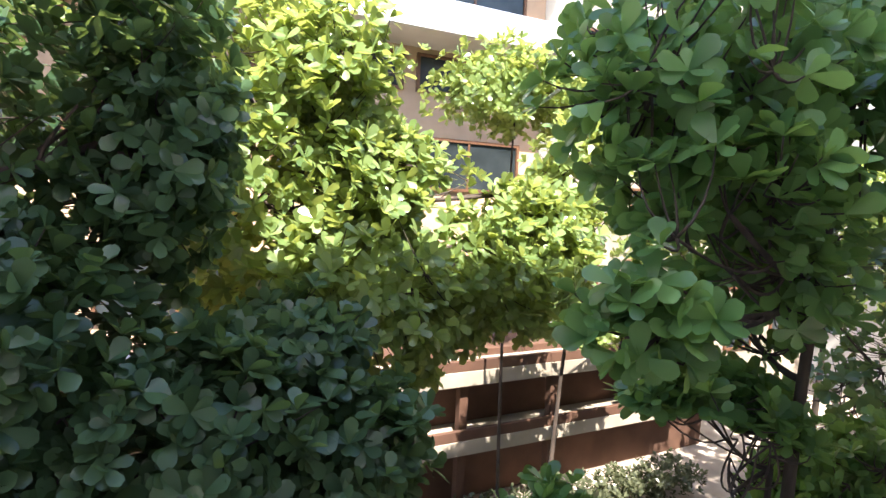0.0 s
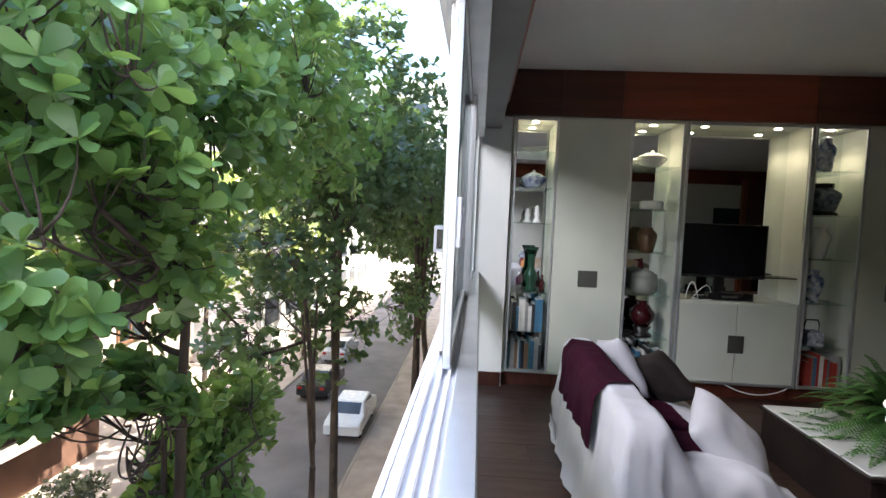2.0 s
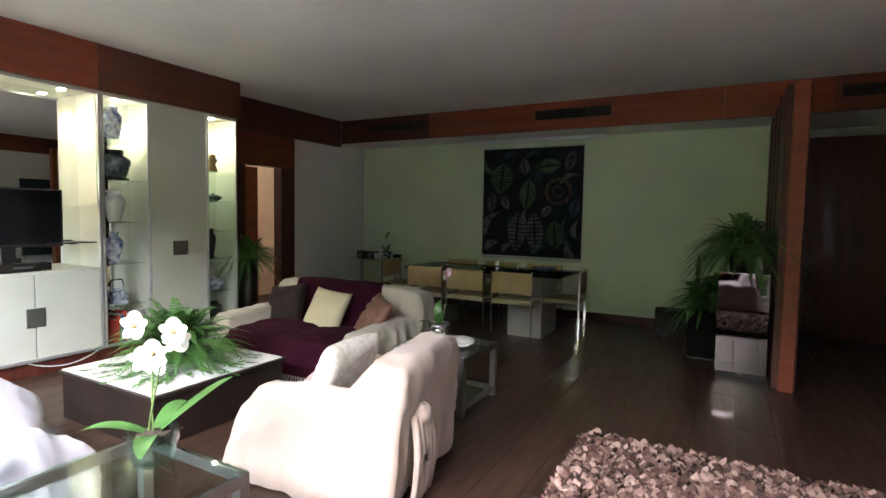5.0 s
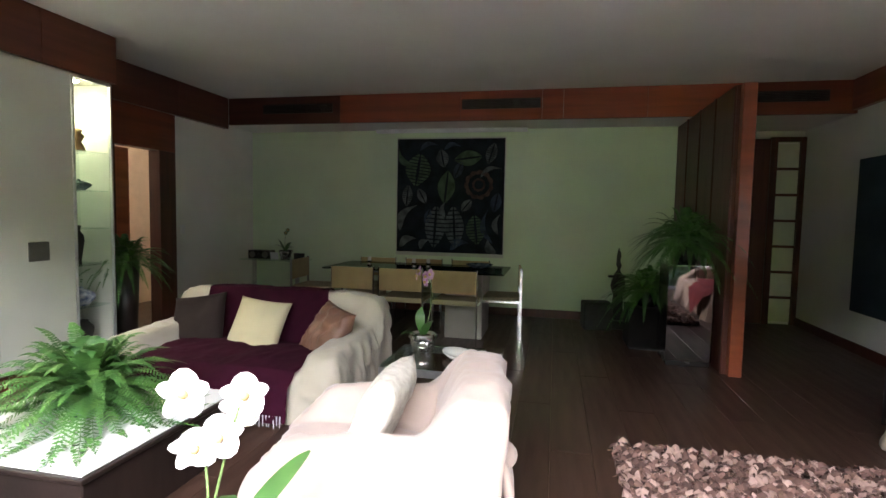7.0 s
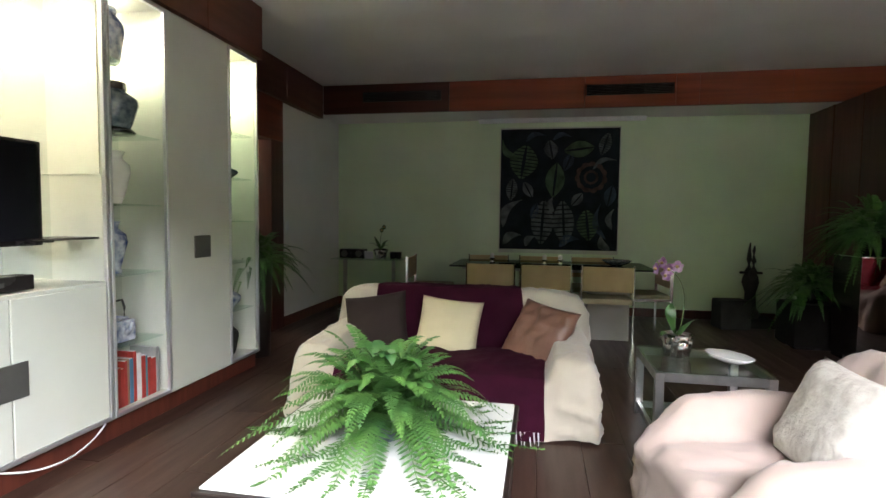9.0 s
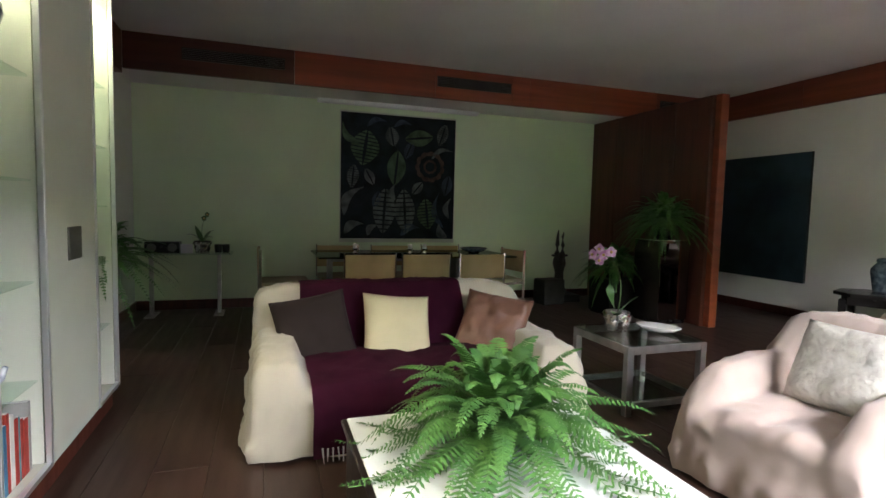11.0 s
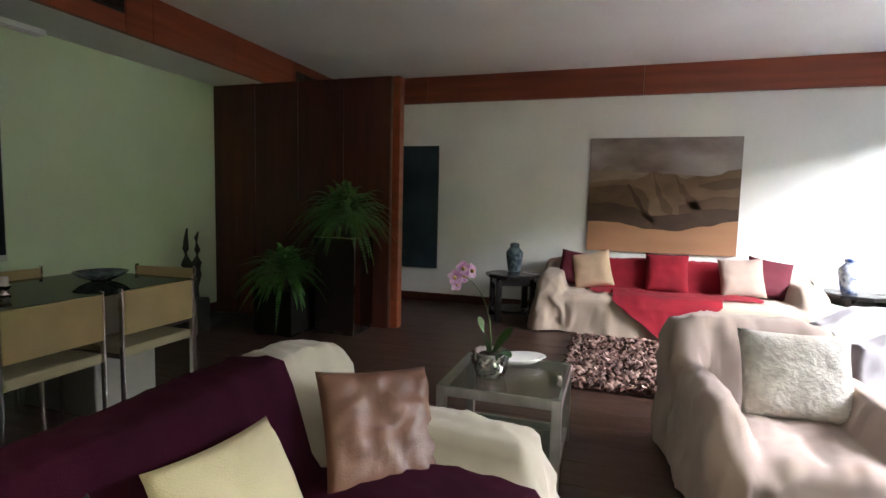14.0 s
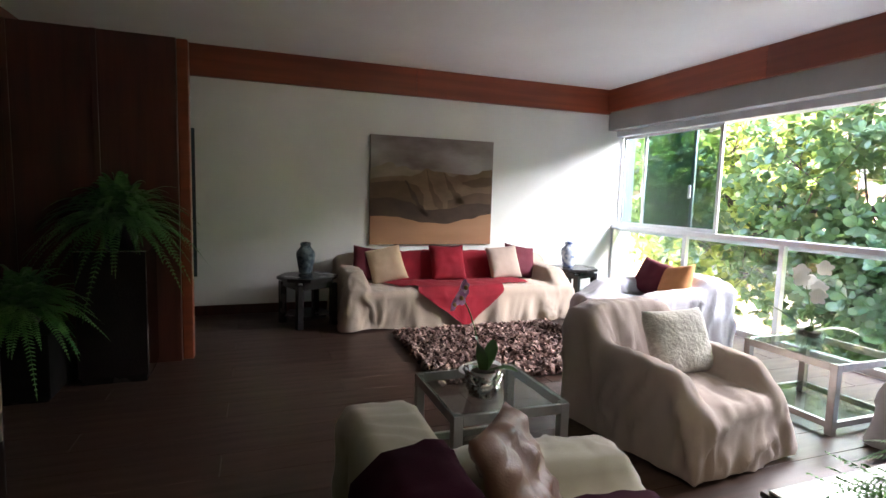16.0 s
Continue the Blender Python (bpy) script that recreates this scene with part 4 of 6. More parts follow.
for up, low, tone in (([(0, .56), (.12, .585), (.25, .59), (.36, .56), (.42, .48)], [(0, .2), (.42, .2)], 2), ([(.44, .715), (.47, .60), (.52, .48), (.58, .40)], [(.44, .69), (.47, .50), (.52, .36), (.58, .30)], 2), ([(.58, .685), (.63, .60), (.70, .50), (.78, .40)], [(.58, .67), (.63, .52), (.70, .40), (.78, .30)], 2),
                      ([(.27, .60), (.34, .50), (.40, .38), (.46, .30)], [(.27, .58), (.34, .42), (.40, .30), (.46, .25)], 3), ([(.74, .60), (.84, .63), (.93, .655), (1, .66)], [(.74, .58), (.84, .55), (.93, .56), (1, .58)], 2), ([(.62, .42), (.72, .46), (.86, .50), (1, .50)], [(.62, .2), (1, .2)], 2),
                      ([(0, .42), (.15, .44), (.30, .40), (.45, .33), (.62, .34), (.80, .40), (1, .40)], [(0, .2), (1, .2)], 3)):
    part("fold", outline_sheet((up, low), -1.9906 + 0.0004 * tone), HILL[tone], dp)
part("dune", outline_sheet(([(0, .265), (.18, .26), (.42, .21), (.60, .20), (.78, .24), (1, .30)], [(0, .002), (1, .002)]), -1.9885), mat("painted_dune", (0.36, 0.19, 0.10), 0.7, scale=2, color2=(0.30, 0.155, 0.08), bump=0.05, stretch=(1, 0.5, 3)), dp)

bp_ = thing("painting", "tall dark teal abstract painting", "painting")
part("canvas_edge", box((X0 + 0.002, -6.69, 0.44), (-1.993, -5.44, 2.035), 0.003), mat("dark_canvas_side", (0.02, 0.025, 0.03), 0.8), bp_)
part("canvas", box((-1.993, -6.685, 0.445), (-1.990, -5.445, 2.03), 0), mat("teal_canvas", (0.028, 0.055, 0.072), 0.6, scale=2.2, color2=(0.010, 0.022, 0.034), bump=0.15, bscale=60), bp_)

# ---- rug of leather strips ----
rug_m = mat("rug_strips", (0.42, 0.27, 0.24), 0.85, scale=9, bump=0.2)
nt = rug_m.node_tree
geo, cr = nt.nodes.new("ShaderNodeNewGeometry"), nt.nodes.new("ShaderNodeValToRGB")
for p_, c_ in ((0.0, (0.045, 0.022, 0.018, 1)), (1.0, (0.38, 0.26, 0.225, 1))):
    (cr.color_ramp.elements[0] if p_ == 0 else cr.color_ramp.elements[1]).color = c_
e_ = cr.color_ramp.elements.new(0.5)
e_.color = (0.16, 0.088, 0.072, 1)
nt.links.new(geo.outputs["Random Per Island"], cr.inputs[0])
nt.links.new(cr.outputs[0], nt.nodes["Principled BSDF"].inputs["Base Color"])
rug = thing("rug", "shaggy rug of curled pink and brown leather strips", "rug")
part("backing", box((-0.72, -3.54, 0.001), (0.70, -1.84, 0.016), 0.004), mat("rug_base", (0.14, 0.085, 0.07), 0.95), rug)
rr_ = random.Random(5)
V, F_ = [], []
for i in range(4600):
    cx, cy = rr_.uniform(-0.75, 0.73), rr_.uniform(-3.57, -1.81)
    a, ln, wd, h = rr_.uniform(0, 6.283), rr_.uniform(0.04, 0.075), rr_.uniform(0.010, 0.021), rr_.uniform(0.02, 0.055)
    ca, sa = math.cos(a), math.sin(a)
    b0 = len(V)
    for k in range(4):
        u = k / 3
        r_ = (u - 0.3) * ln
        z = 0.016 + h * math.sin(u * 2.3)
        for s_ in (-1, 1):
            V.append((cx + ca * r_ - sa * s_ * wd, cy + sa * r_ + ca * s_ * wd, z + s_ * 0.008))
    for k in range(3):
        q = b0 + 2 * k
        F_.append((q, q + 1, q + 3, q + 2))
shag = new("shag", from_arrays("shag", V, F_, rug_m))
shag.parent = rug
tagged(shag, "curled leather strips", kind="stuff")


# ---- dining set ----
dt = thing("dining_table", "long dining table with a dark green glass top and pale pedestal", "dining table", pose(1.62, -6.86, 0))
part("tabletop", box((0, 0, 0.728), (2.10, 0.90, 0.745), 0.004), glass_mat("green_table_glass", (0.16, 0.24, 0.18), 0.02), dt, "dark green glass top")
part("pedestal", box((0.24, 0.20, 0.0), (0.66, 0.80, 0.727), 0.006), mat("pale_lacquer", (0.28, 0.27, 0.24), 0.4, var=0.06, scale=3, bump=0.03), dt, "pale lacquered square pedestal")
for x in (1.92,):
    part("leg", box((x, 0.15, 0.0), (x + 0.05, 0.75, 0.02), 0.003), STEEL, dt)
    part("leg", box((x, 0.40, 0.02), (x + 0.05, 0.50, 0.70), 0.003), STEEL, dt)
    part("rail", box((x, 0.10, 0.70), (x + 0.05, 0.80, 0.727), 0.003), STEEL, dt)
part("beam", box((0.662, 0.42, 0.66), (1.92, 0.48, 0.70), 0.003), STEEL, dt)


def dining_chair(at):
    """Flat-bar chrome frame, cane-coloured panel back and seat. Front is +y."""
    t = thing("dining_chair", "chrome-framed dining chair with a tan panel back and cream seat", "chair", at, group="chairs round the dining table")
    w, d, b = 0.50, 0.50, 0.028
    for x in (0, w - 0.012):
        part("leg", box((x, 0, 0), (x + 0.012, b, 0.80), 0.002), CHROME, t)
        part("leg", box((x, d - b, 0), (x + 0.012, d, 0.44), 0.002), CHROME, t)
        part("side_rail", box((x, b, 0.412), (x + 0.012, d - b, 0.44), 0.002), CHROME, t)
        part("glide", box((x - 0.002, 0.004, 0), (x + 0.014, b - 0.004, 0.006), 0.001), BLACK, t)
    part("back_panel", box((0.013, -0.004, 0.545), (w - 0.013, 0.024, 0.785), 0.008, 2), TAN_LEATHER, t, "tan woven back panel")
    part("seat", box((0.013, 0.01, 0.42), (w - 0.013, d - 0.005, 0.475), 0.014, 2), SEAT_CLOTH, t, "cream upholstered seat")
    return t


ch = dining_chair(pose(3.51, -5.74, 0, 0, 0, 180))
copy_thing(ch, pose(2.96, -5.74, 0, 0, 0, 180))
copy_thing(ch, pose(2.37, -5.73, 0, 0, 0, 180))
for x in (3.15, 2.52, 1.90):
    copy_thing(ch, pose(x, -7.03, 0, 0, 0, 0))
copy_thing(ch, pose(1.43, -6.12, 0, 0, 0, -84))
copy_thing(ch, pose(4.28, -6.72, 0, 0, 0, 92))


def candle_holder(x, y):
    t = thing("candle_holder", "small glass candle holder with a white candle", "candle holder", pose(x, y, 0.745), group="candle holders")
    part("holder", lathe([(0.028, 0), (0.03, 0.01), (0.012, 0.02), (0.03, 0.05), (0.034, 0.06)], 16), CHROME, t, smooth=True)
    part("candle", lathe([(0.022, 0.055), (0.022, 0.105), (0.004, 0.108)], 14), PORCELAIN, t, smooth=True)


candle_holder(2.55, -6.35)
candle_holder(2.72, -6.33)
candle_holder(3.30, -6.40)
single("bowl", lathe([(0.05, 0.0), (0.12, 0.03), (0.16, 0.06), (0.152, 0.062), (0.11, 0.036), (0.0, 0.012)], 30), DARK_CHINA, "shallow dark glass bowl on the dining table", "bowl", at=pose(1.95, -6.40, 0.746), smooth=True)

# console by the dining wall
cn = thing("console_table", "narrow glass console table on steel legs", "console", pose(4.55, -7.40, 0))
part("glass_top", box((0, 0, 0.675), (0.95, 0.36, 0.69), 0.002), GLASS_GREEN, cn)
for x in (0.12, 0.80):
    part("leg", box((x, 0.15, 0.0), (x + 0.04, 0.20, 0.674), 0.002), STEEL, cn)
    part("foot", box((x - 0.03, 0.02, 0.0), (x + 0.07, 0.34, 0.012), 0.002), STEEL, cn)
rd = thing("radio", "black table radio on the console", "radio", pose(5.08, -7.30, 0.691))
part("body", box((0, 0, 0), (0.34, 0.16, 0.12), 0.01, 2), BLACK, rd)
for x in (0.07, 0.27):
    part("speaker", lathe([(0.045, 0), (0.045, 0.006), (0.03, 0.008)], 18), PLATE, rd, at=pose(x, 0.161, 0.06, -90))
single("photo_frame", box((0, 0, 0), (0.12, 0.015, 0.10), 0.004), ALU_WHITE, "small silver picture frame on the console", "picture frame", at=pose(4.95, -7.17, 0.691, -10))
for x in (4.62, 4.70):
    single("mug", lathe([(0.03, 0), (0.038, 0.004), (0.04, 0.09), (0.034, 0.09), (0.032, 0.012)], 20), BLACK, "black ceramic mug on the console", "mug", at=pose(x, -7.22, 0.691), smooth=True, group="mugs")


# ---- plants ----
def frond_mesh(V, F, base, yaw, rise, ln, droop, rnd, pinna=0.06, n=26):
    ca, sa = math.cos(yaw), math.sin(yaw)
    pts = []
    for i in range(n + 1):
        u = i / n
        r = ln * u * math.cos(rise) * (1 - 0.12 * u)
        z = ln * (math.sin(rise) * u - droop * u * u)
        pts.append(Vector((base[0] + ca * r, base[1] + sa * r, base[2] + z)))
    side = Vector((-sa, ca, 0))
    for i in range(1, n):
        u = i / n
        L = pinna * (math.sin(math.pi * min(1, 0.12 + 0.88 * u)) ** 0.6) * (1 - 0.55 * u)
        t = (pts[i + 1] - pts[i - 1]).normalized()
        w = 0.0058 * (1 - 0.4 * u) + 0.0014
        for s in (-1, 1):
            d = (side * s + t * 0.35 + Vector((0, 0, -0.22 + rnd.uniform(-.12, .12)))).normalized()
            b0 = len(V)
            p = pts[i]
            V.extend((tuple(p - t * w * 0.6), tuple(p + t * w * 0.6), tuple(p + d * L * 0.6 + t * w), tuple(p + d * L), tuple(p + d * L * 0.6 - t * w)))
            F.append((b0, b0 + 1, b0 + 2, b0 + 3, b0 + 4) if s == 1 else (b0 + 4, b0 + 3, b0 + 2, b0 + 1, b0))
    b0 = len(V)
    for p in pts:
        V.append(tuple(p + side * 0.0016))
        V.append(tuple(p - side * 0.0016))
    for i in range(n):
        F.append((b0 + 2 * i, b0 + 2 * i + 1, b0 + 2 * i + 3, b0 + 2 * i + 2))


def fern(at, label, n, ln, pot_r, pot_h, seed, leaf_m, pot_m, droop=0.55, rise=(10, 75), pot_label="", pinna=0.05, rest=-9.0):
    rnd = random.Random(seed)
    t = thing("fern", label, "plant", at)
    part("pot", lathe([(pot_r * 0.72, 0), (pot_r * 0.8, 0.005), (pot_r, pot_h), (pot_r * 0.93, pot_h), (pot_r * 0.88, pot_h - 0.02), (0.0, pot_h - 0.025)], 26), pot_m, t, pot_label, smooth=True)
    V, F = [], []
    for i in range(n):
        q = i / n
        frond_mesh(V, F, (rnd.uniform(-.3, .3) * pot_r, rnd.uniform(-.3, .3) * pot_r, pot_h - 0.01), i * 2.39996 + rnd.uniform(-.2, .2), radians(rise[0] + (rise[1] - rise[0]) * q + rnd.uniform(-6, 6)), ln * rnd.uniform(0.75, 1.1), droop * rnd.uniform(0.7, 1.15), rnd, pinna=pinna, n=30)
    V = [(x, y, max(z, rest + 0.012 * rnd.random())) for x, y, z in V]
    fo = new("fronds", from_arrays("fronds", V, F, leaf_m))
    fo.parent = t
    tagged(fo, kind="stuff")
    return t


fern(pose(3.40, -2.56, 0.338), "lush green fern on the coffee table", 150, 0.72, 0.11, 0.10, 1, FERN, DARK_CHINA, 0.64, (4, 84), pinna=0.07, rest=0.004)
mp_ = thing("pedestal", "mirrored square pedestal under a hanging fern", "pedestal", pose(-0.35, -6.0, 0))
part("base", box((0.01, 0.01, 0), (0.39, 0.42, 0.05), 0.003), BLACK, mp_)
part("mirror_panel", box((0.0, 0.43, 0.05), (0.40, 0.436, 0.94), 0.001), SMOKED_MIRROR, mp_)
part("mirror_panel", box((0.394, 0.0, 0.05), (0.40, 0.429, 0.94), 0.001), mat("smoked_panel", (0.02, 0.015, 0.015), 0.15), mp_)
part("core", box((0.004, 0.004, 0.05), (0.393, 0.429, 0.94), 0), BLACK, mp_)
part("top", box((-0.003, -0.003, 0.94), (0.403, 0.439, 0.952), 0.002), CHROME, mp_)
fern(pose(-0.13, -5.75, 0.953), "large drooping fern on the mirrored pedestal", 240, 0.70, 0.12, 0.22, 2, FERN_DARK, BLACK, 0.72, (0, 88), pinna=0.06)
lb = thing("pedestal", "low black square pedestal beside the partition", "pedestal", pose(-0.10, -6.50, 0))
part("body", box((0, 0, 0.02), (0.42, 0.42, 0.44), 0.005), MATT_BLACK, lb)
part("base", box((0.02, 0.02, 0), (0.40, 0.40, 0.02), 0.002), BLACK, lb)
fern(pose(0.11, -6.29, 0.441), "drooping fern on the low black pedestal", 190, 0.60, 0.12, 0.16, 3, FERN_DARK, BLACK, 0.70, (2, 86), pinna=0.056)
fern(pose(5.22, -4.72, 0.0), "tall fern in a dark floor pot beside the shelving", 130, 0.60, 0.13, 0.86, 4, FERN_DARK, DARK_WOOD, 0.72, (8, 84), pinna=0.055)

# sculpture corner
sc = thing("sculpture", "dark carved stone sculpture on a low plinth", "sculpture", pose(0.30, -7.25, 0))
part("plinth", box((-0.24, -0.18, 0), (0.24, 0.18, 0.10), 0.006), STONE, sc)
bm = lathe([(0.09, 0.10), (0.11, 0.14), (0.07, 0.22), (0.06, 0.40), (0.09, 0.52), (0.08, 0.60), (0.03, 0.66)], 14)
for sgn, top in ((-1, 0.99), (1, 0.96)):
    tube([(0, 0.03 * sgn, 0.55), (0, 0.065 * sgn, 0.66), (0.0, 0.075 * sgn, 0.78), (0.0, 0.06 * sgn, 0.90), (0.0, (0.09 if sgn > 0 else 0.05) * sgn, top)], 0.055, 0.008, 9, bm)
add_box(bm, (-0.13, -0.02, 0.62), (0.13, 0.02, 0.65), 0.01)
for v in bm.verts:
    v.co.x += 0.012 * noise.noise(v.co * 9)
part("figure", bm, STONE, sc, smooth=True)
single("stone_block", box((0, 0, 0), (0.34, 0.26, 0.34), 0.03, 3), STONE, "rough dark stone block on the floor", "stone", at=pose(0.42, -7.2, 0, 0, 0, 8))


def leaf_blade(bm, pts, w):
    """A folded strap leaf along a line of points."""
    rows = []
    n = len(pts) - 1
    for i, p in enumerate(pts):
        t = (pts[min(i + 1, n)] - pts[max(i - 1, 0)]).normalized()
        s = t.cross(Vector((0, 0, 1)))
        s = s.normalized() if s.length > 1e-4 else Vector((1, 0, 0))
        k = w * math.sin(math.pi * (0.08 + 0.90 * i / n)) ** 0.7
        rows.append([bm.verts.new(p - s * k + Vector((0, 0, 0.25 * k))), bm.verts.new(p), bm.verts.new(p + s * k + Vector((0, 0, 0.25 * k)))])
    for a, b in zip(rows, rows[1:]):
        for i in range(2):
            bm.faces.new((a[i], a[i + 1], b[i + 1], b[i]))


def flower(bm, c, facing, r, rnd):
    q = Vector(facing).to_track_quat("Z", "Y")
    for k in range(5):
        a = k * 2 * math.pi / 5 + 0.3
        w = 0.55 if k in (1, 4) else 0.36
        pts = []
        rows = []
        for i in range(6):
            u = i / 5
            k_ = w * r * math.sin(math.pi * (0.06 + 0.9 * u)) ** 0.6
            c0 = Vector((math.cos(a) * r * u, math.sin(a) * r * u, 0.18 * r * u * u))
            s = Vector((-math.sin(a), math.cos(a), 0))
            rows.append([bm.verts.new(c + q @ (c0 - s * k_ + Vector((0, 0, 0.1 * k_)))), bm.verts.new(c + q @ c0), bm.verts.new(c + q @ (c0 + s * k_ + Vector((0, 0, 0.1 * k_))))])
        for x, y in zip(rows, rows[1:]):
            for i in range(2):
                bm.faces.new((x[i], x[i + 1], y[i + 1], y[i]))
    return c + q @ Vector((0, 0, 0.02 * 1))


def orchid(at, label, stem_pts, blooms, petal_m, leaves, pot_m, pot_label, lip, r=0.05):
    rnd = random.Random(7)
    t = thing("orchid", label, "plant", at)
    part("pot", lathe([(0.065, 0), (0.07, 0.004), (0.088, 0.13), (0.084, 0.13), (0.068, 0.012), (0, 0.01)], 24), pot_m, t, pot_label, smooth=True)
    part("wrapping", crumpled(0.082, 0.115, 3), CHROME if lip else GLASS, t, "crumpled foil wrapping", smooth=True)
    part("moss", lathe([(0.0, 0.09), (0.066, 0.085), (0.06, 0.115), (0.0, 0.125)], 16), SOIL, t)
    for s_ in stem_pts:
        part("stem", tube(bezier(*s_, 14), 0.004, 0.0025, 6), STEM, t, smooth=True)
    for l_ in leaves:
        bm = bmesh.new()
        leaf_blade(bm, bezier(*l_, 9), 0.034)
        part("leaf", bm, mat_leaf, t, smooth=True)
    for c, f in blooms:
        bm = bmesh.new()
        flower(bm, Vector(c), f, r, rnd)
        fl_ = part("bloom", bm, petal_m, t, smooth=True)
        bm = bmesh.new()
        bmesh.ops.create_uvsphere(bm, u_segments=8, v_segments=6, radius=0.011, matrix=Matrix.Translation(Vector(c) + Vector(f).normalized() * 0.012))
        part("lip", bm, LIP, fl_, smooth=True)
    return t


def crumpled(r, h, seed):
    bm = bmesh.new()
    n, m_ = 40, 7
    g = [[bm.verts.new((0, 0, 0)) for _ in range(n)] for _ in range(m_)]
    for j in range(m_):
        for i in range(n):
            a = 2 * math.pi * i / n
            q = j / (m_ - 1)
            rr = r * (0.86 + 0.25 * q) + 0.014 * noise.noise(Vector((math.cos(a) * 4, math.sin(a) * 4, j * 1.1 + seed))) * (0.4 + 1.6 * q)
            g[j][i].co = (rr * math.cos(a), rr * math.sin(a), 0.003 + h * q + 0.02 * q * noise.noise(Vector((math.cos(a) * 5, math.sin(a) * 5, seed))))
    for j in range(m_ - 1):
        for i in range(n):
            bm.faces.new((g[j][i], g[j][(i + 1) % n], g[j + 1][(i + 1) % n], g[j + 1][i]))
    return bm


mat_leaf = mat("orchid_leaf", (0.055, 0.135, 0.035), 0.35, var=0.15, scale=8, bump=0.05)
LIP = mat("yellow_lip", (0.55, 0.38, 0.16), 0.6)
orchid(pose(1.85, -1.40, 0.46), "white orchid in a glass pot on the window side table",
       [((0, 0, 0.1), (-0.02, 0.02, 0.38), (0.06, -0.05, 0.40)), ((0.02, 0.01, 0.1), (-0.05, 0.0, 0.42), (-0.06, -0.03, 0.48))],
       [((-0.04, 0.02, 0.43), (-0.6, 0.8, 0.0)), ((-0.06, -0.05, 0.50), (-0.5, 0.8, 0.1)), ((-0.03, -0.08, 0.46), (-0.7, 0.6, 0.0)), ((0.07, -0.06, 0.36), (-0.4, 0.9, -0.1)), ((0.02, 0.02, 0.40), (-0.6, 0.7, -0.2)), ((0.02, 0.05, 0.53), (-0.4, 0.9, 0.2))],
       ORCHID_WHITE, [((0, 0, 0.10), (-0.08, -0.16, 0.24), (-0.12, -0.26, 0.28)), ((0, 0, 0.10), (0.10, 0.10, 0.18), (0.20, 0.16, 0.13)), ((0, 0, 0.10), (-0.10, 0.10, 0.16), (-0.18, 0.16, 0.12)), ((0, 0, 0.1), (0.05, -0.12, 0.2), (0.08, -0.2, 0.16))], GLASS, "clear glass pot", False, 0.054)
orchid(pose(1.96, -3.80, 0.44), "mauve orchid in a silver-wrapped pot on the side table",
       [((0, 0, 0.1), (-0.10, -0.02, 0.42), (0.02, -0.15, 0.50))],
       [((0.02, -0.15, 0.50), (0.5, 0.8, 0)), ((0.06, -0.14, 0.54), (0.8, 0.5, 0.1)), ((-0.02, -0.12, 0.52), (0.4, 0.8, 0.1)), ((0.03, -0.18, 0.46), (0.6, 0.6, -.2)), ((0.09, -0.17, 0.50), (0.8, 0.3, 0))],
       ORCHID_PINK, [((0, 0, 0.10), (0.05, -0.03, 0.24), (0.02, -0.06, 0.30)), ((0, 0, 0.10), (-0.03, 0.06, 0.2), (-0.09, 0.09, 0.24)), ((0, 0, 0.1), (0.06, 0.08, 0.16), (0.12, 0.12, 0.14))], CHROME, "silver foil pot", True, 0.038)
orchid(pose(4.86, -7.20, 0.691), "small leafy orchid in a dark pot on the console",
       [((0, 0, 0.1), (0.02, 0.02, 0.32), (-0.05, 0.03, 0.42))], [((-0.05, 0.03, 0.42), (-0.6, 0.8, 0.0)), ((-0.02, 0.03, 0.38), (-0.3, 0.9, 0.0))],
       mat_leaf, [((0, 0, 0.10), (0.07, 0.03, 0.22), (0.15, 0.05, 0.20)), ((0, 0, 0.10), (-0.06, 0.04, 0.24), (-0.13, 0.06, 0.25)), ((0, 0, 0.10), (0.02, 0.06, 0.2), (0.06, 0.10, 0.30)), ((0, 0, 0.10), (-0.03, -0.04, 0.2), (-0.10, -0.06, 0.16))], BLACK, "dark pot", True, 0.03)
single("dish", lathe([(0.06, 0.0), (0.10, 0.012), (0.15, 0.04), (0.144, 0.043), (0.09, 0.018), (0, 0.012)], 30), PORCELAIN, "oval white porcelain dish on the side table", "dish", at=pose(1.70, -3.70, 0.441, 0, 0, 120) @ Matrix.Diagonal((1, 0.62, 1, 1)), smooth=True)


# ---- vases, books and devices ----
def vase(x, y, z, profile, material, label, category="vase", lid=None):
    t = thing("vase", label, category, pose(x, y, z))
    part("body", lathe(profile, 26), material, t, smooth=True)
    if lid:
        part("lid", lathe(lid, 20), material, t, smooth=True)
    return t


def prof(h, *rz):
    return [(r, z * h) for r, z in rz]


GINGER = lambda h, r: prof(h, (r * .6, 0), (r * .68, .02), (r * .75, .1), (r, .55), (r * .97, .68), (r * .6, .82), (r * .5, .86), (r * .52, .9))
GLID = lambda h, r: prof(h, (r * .56, .88), (r * .57, .93), (r * .5, .97), (r * .1, 1.0))
vase(-1.56, -4.33, 0.521, GINGER(0.34, 0.10), DARK_CHINA, "dark teal and grey china ginger jar on the end table", lid=GLID(0.34, 0.10))
vase(-1.53, -1.05, 0.521, GINGER(0.34, 0.10), BLUE_CHINA, "blue and white china ginger jar on the end table", lid=GLID(0.34, 0.10))
MX = 5.20
TUREEN = lambda h, r: prof(h, (r * .5, 0), (r * .55, .06), (r * .95, .35), (r, .5), (r * .98, .52))
TLID = lambda h, r: prof(h, (r * 1.0, .53), (r * .9, .62), (r * .5, .8), (r * .12, .86), (r * .14, .95), (r * .02, 1))
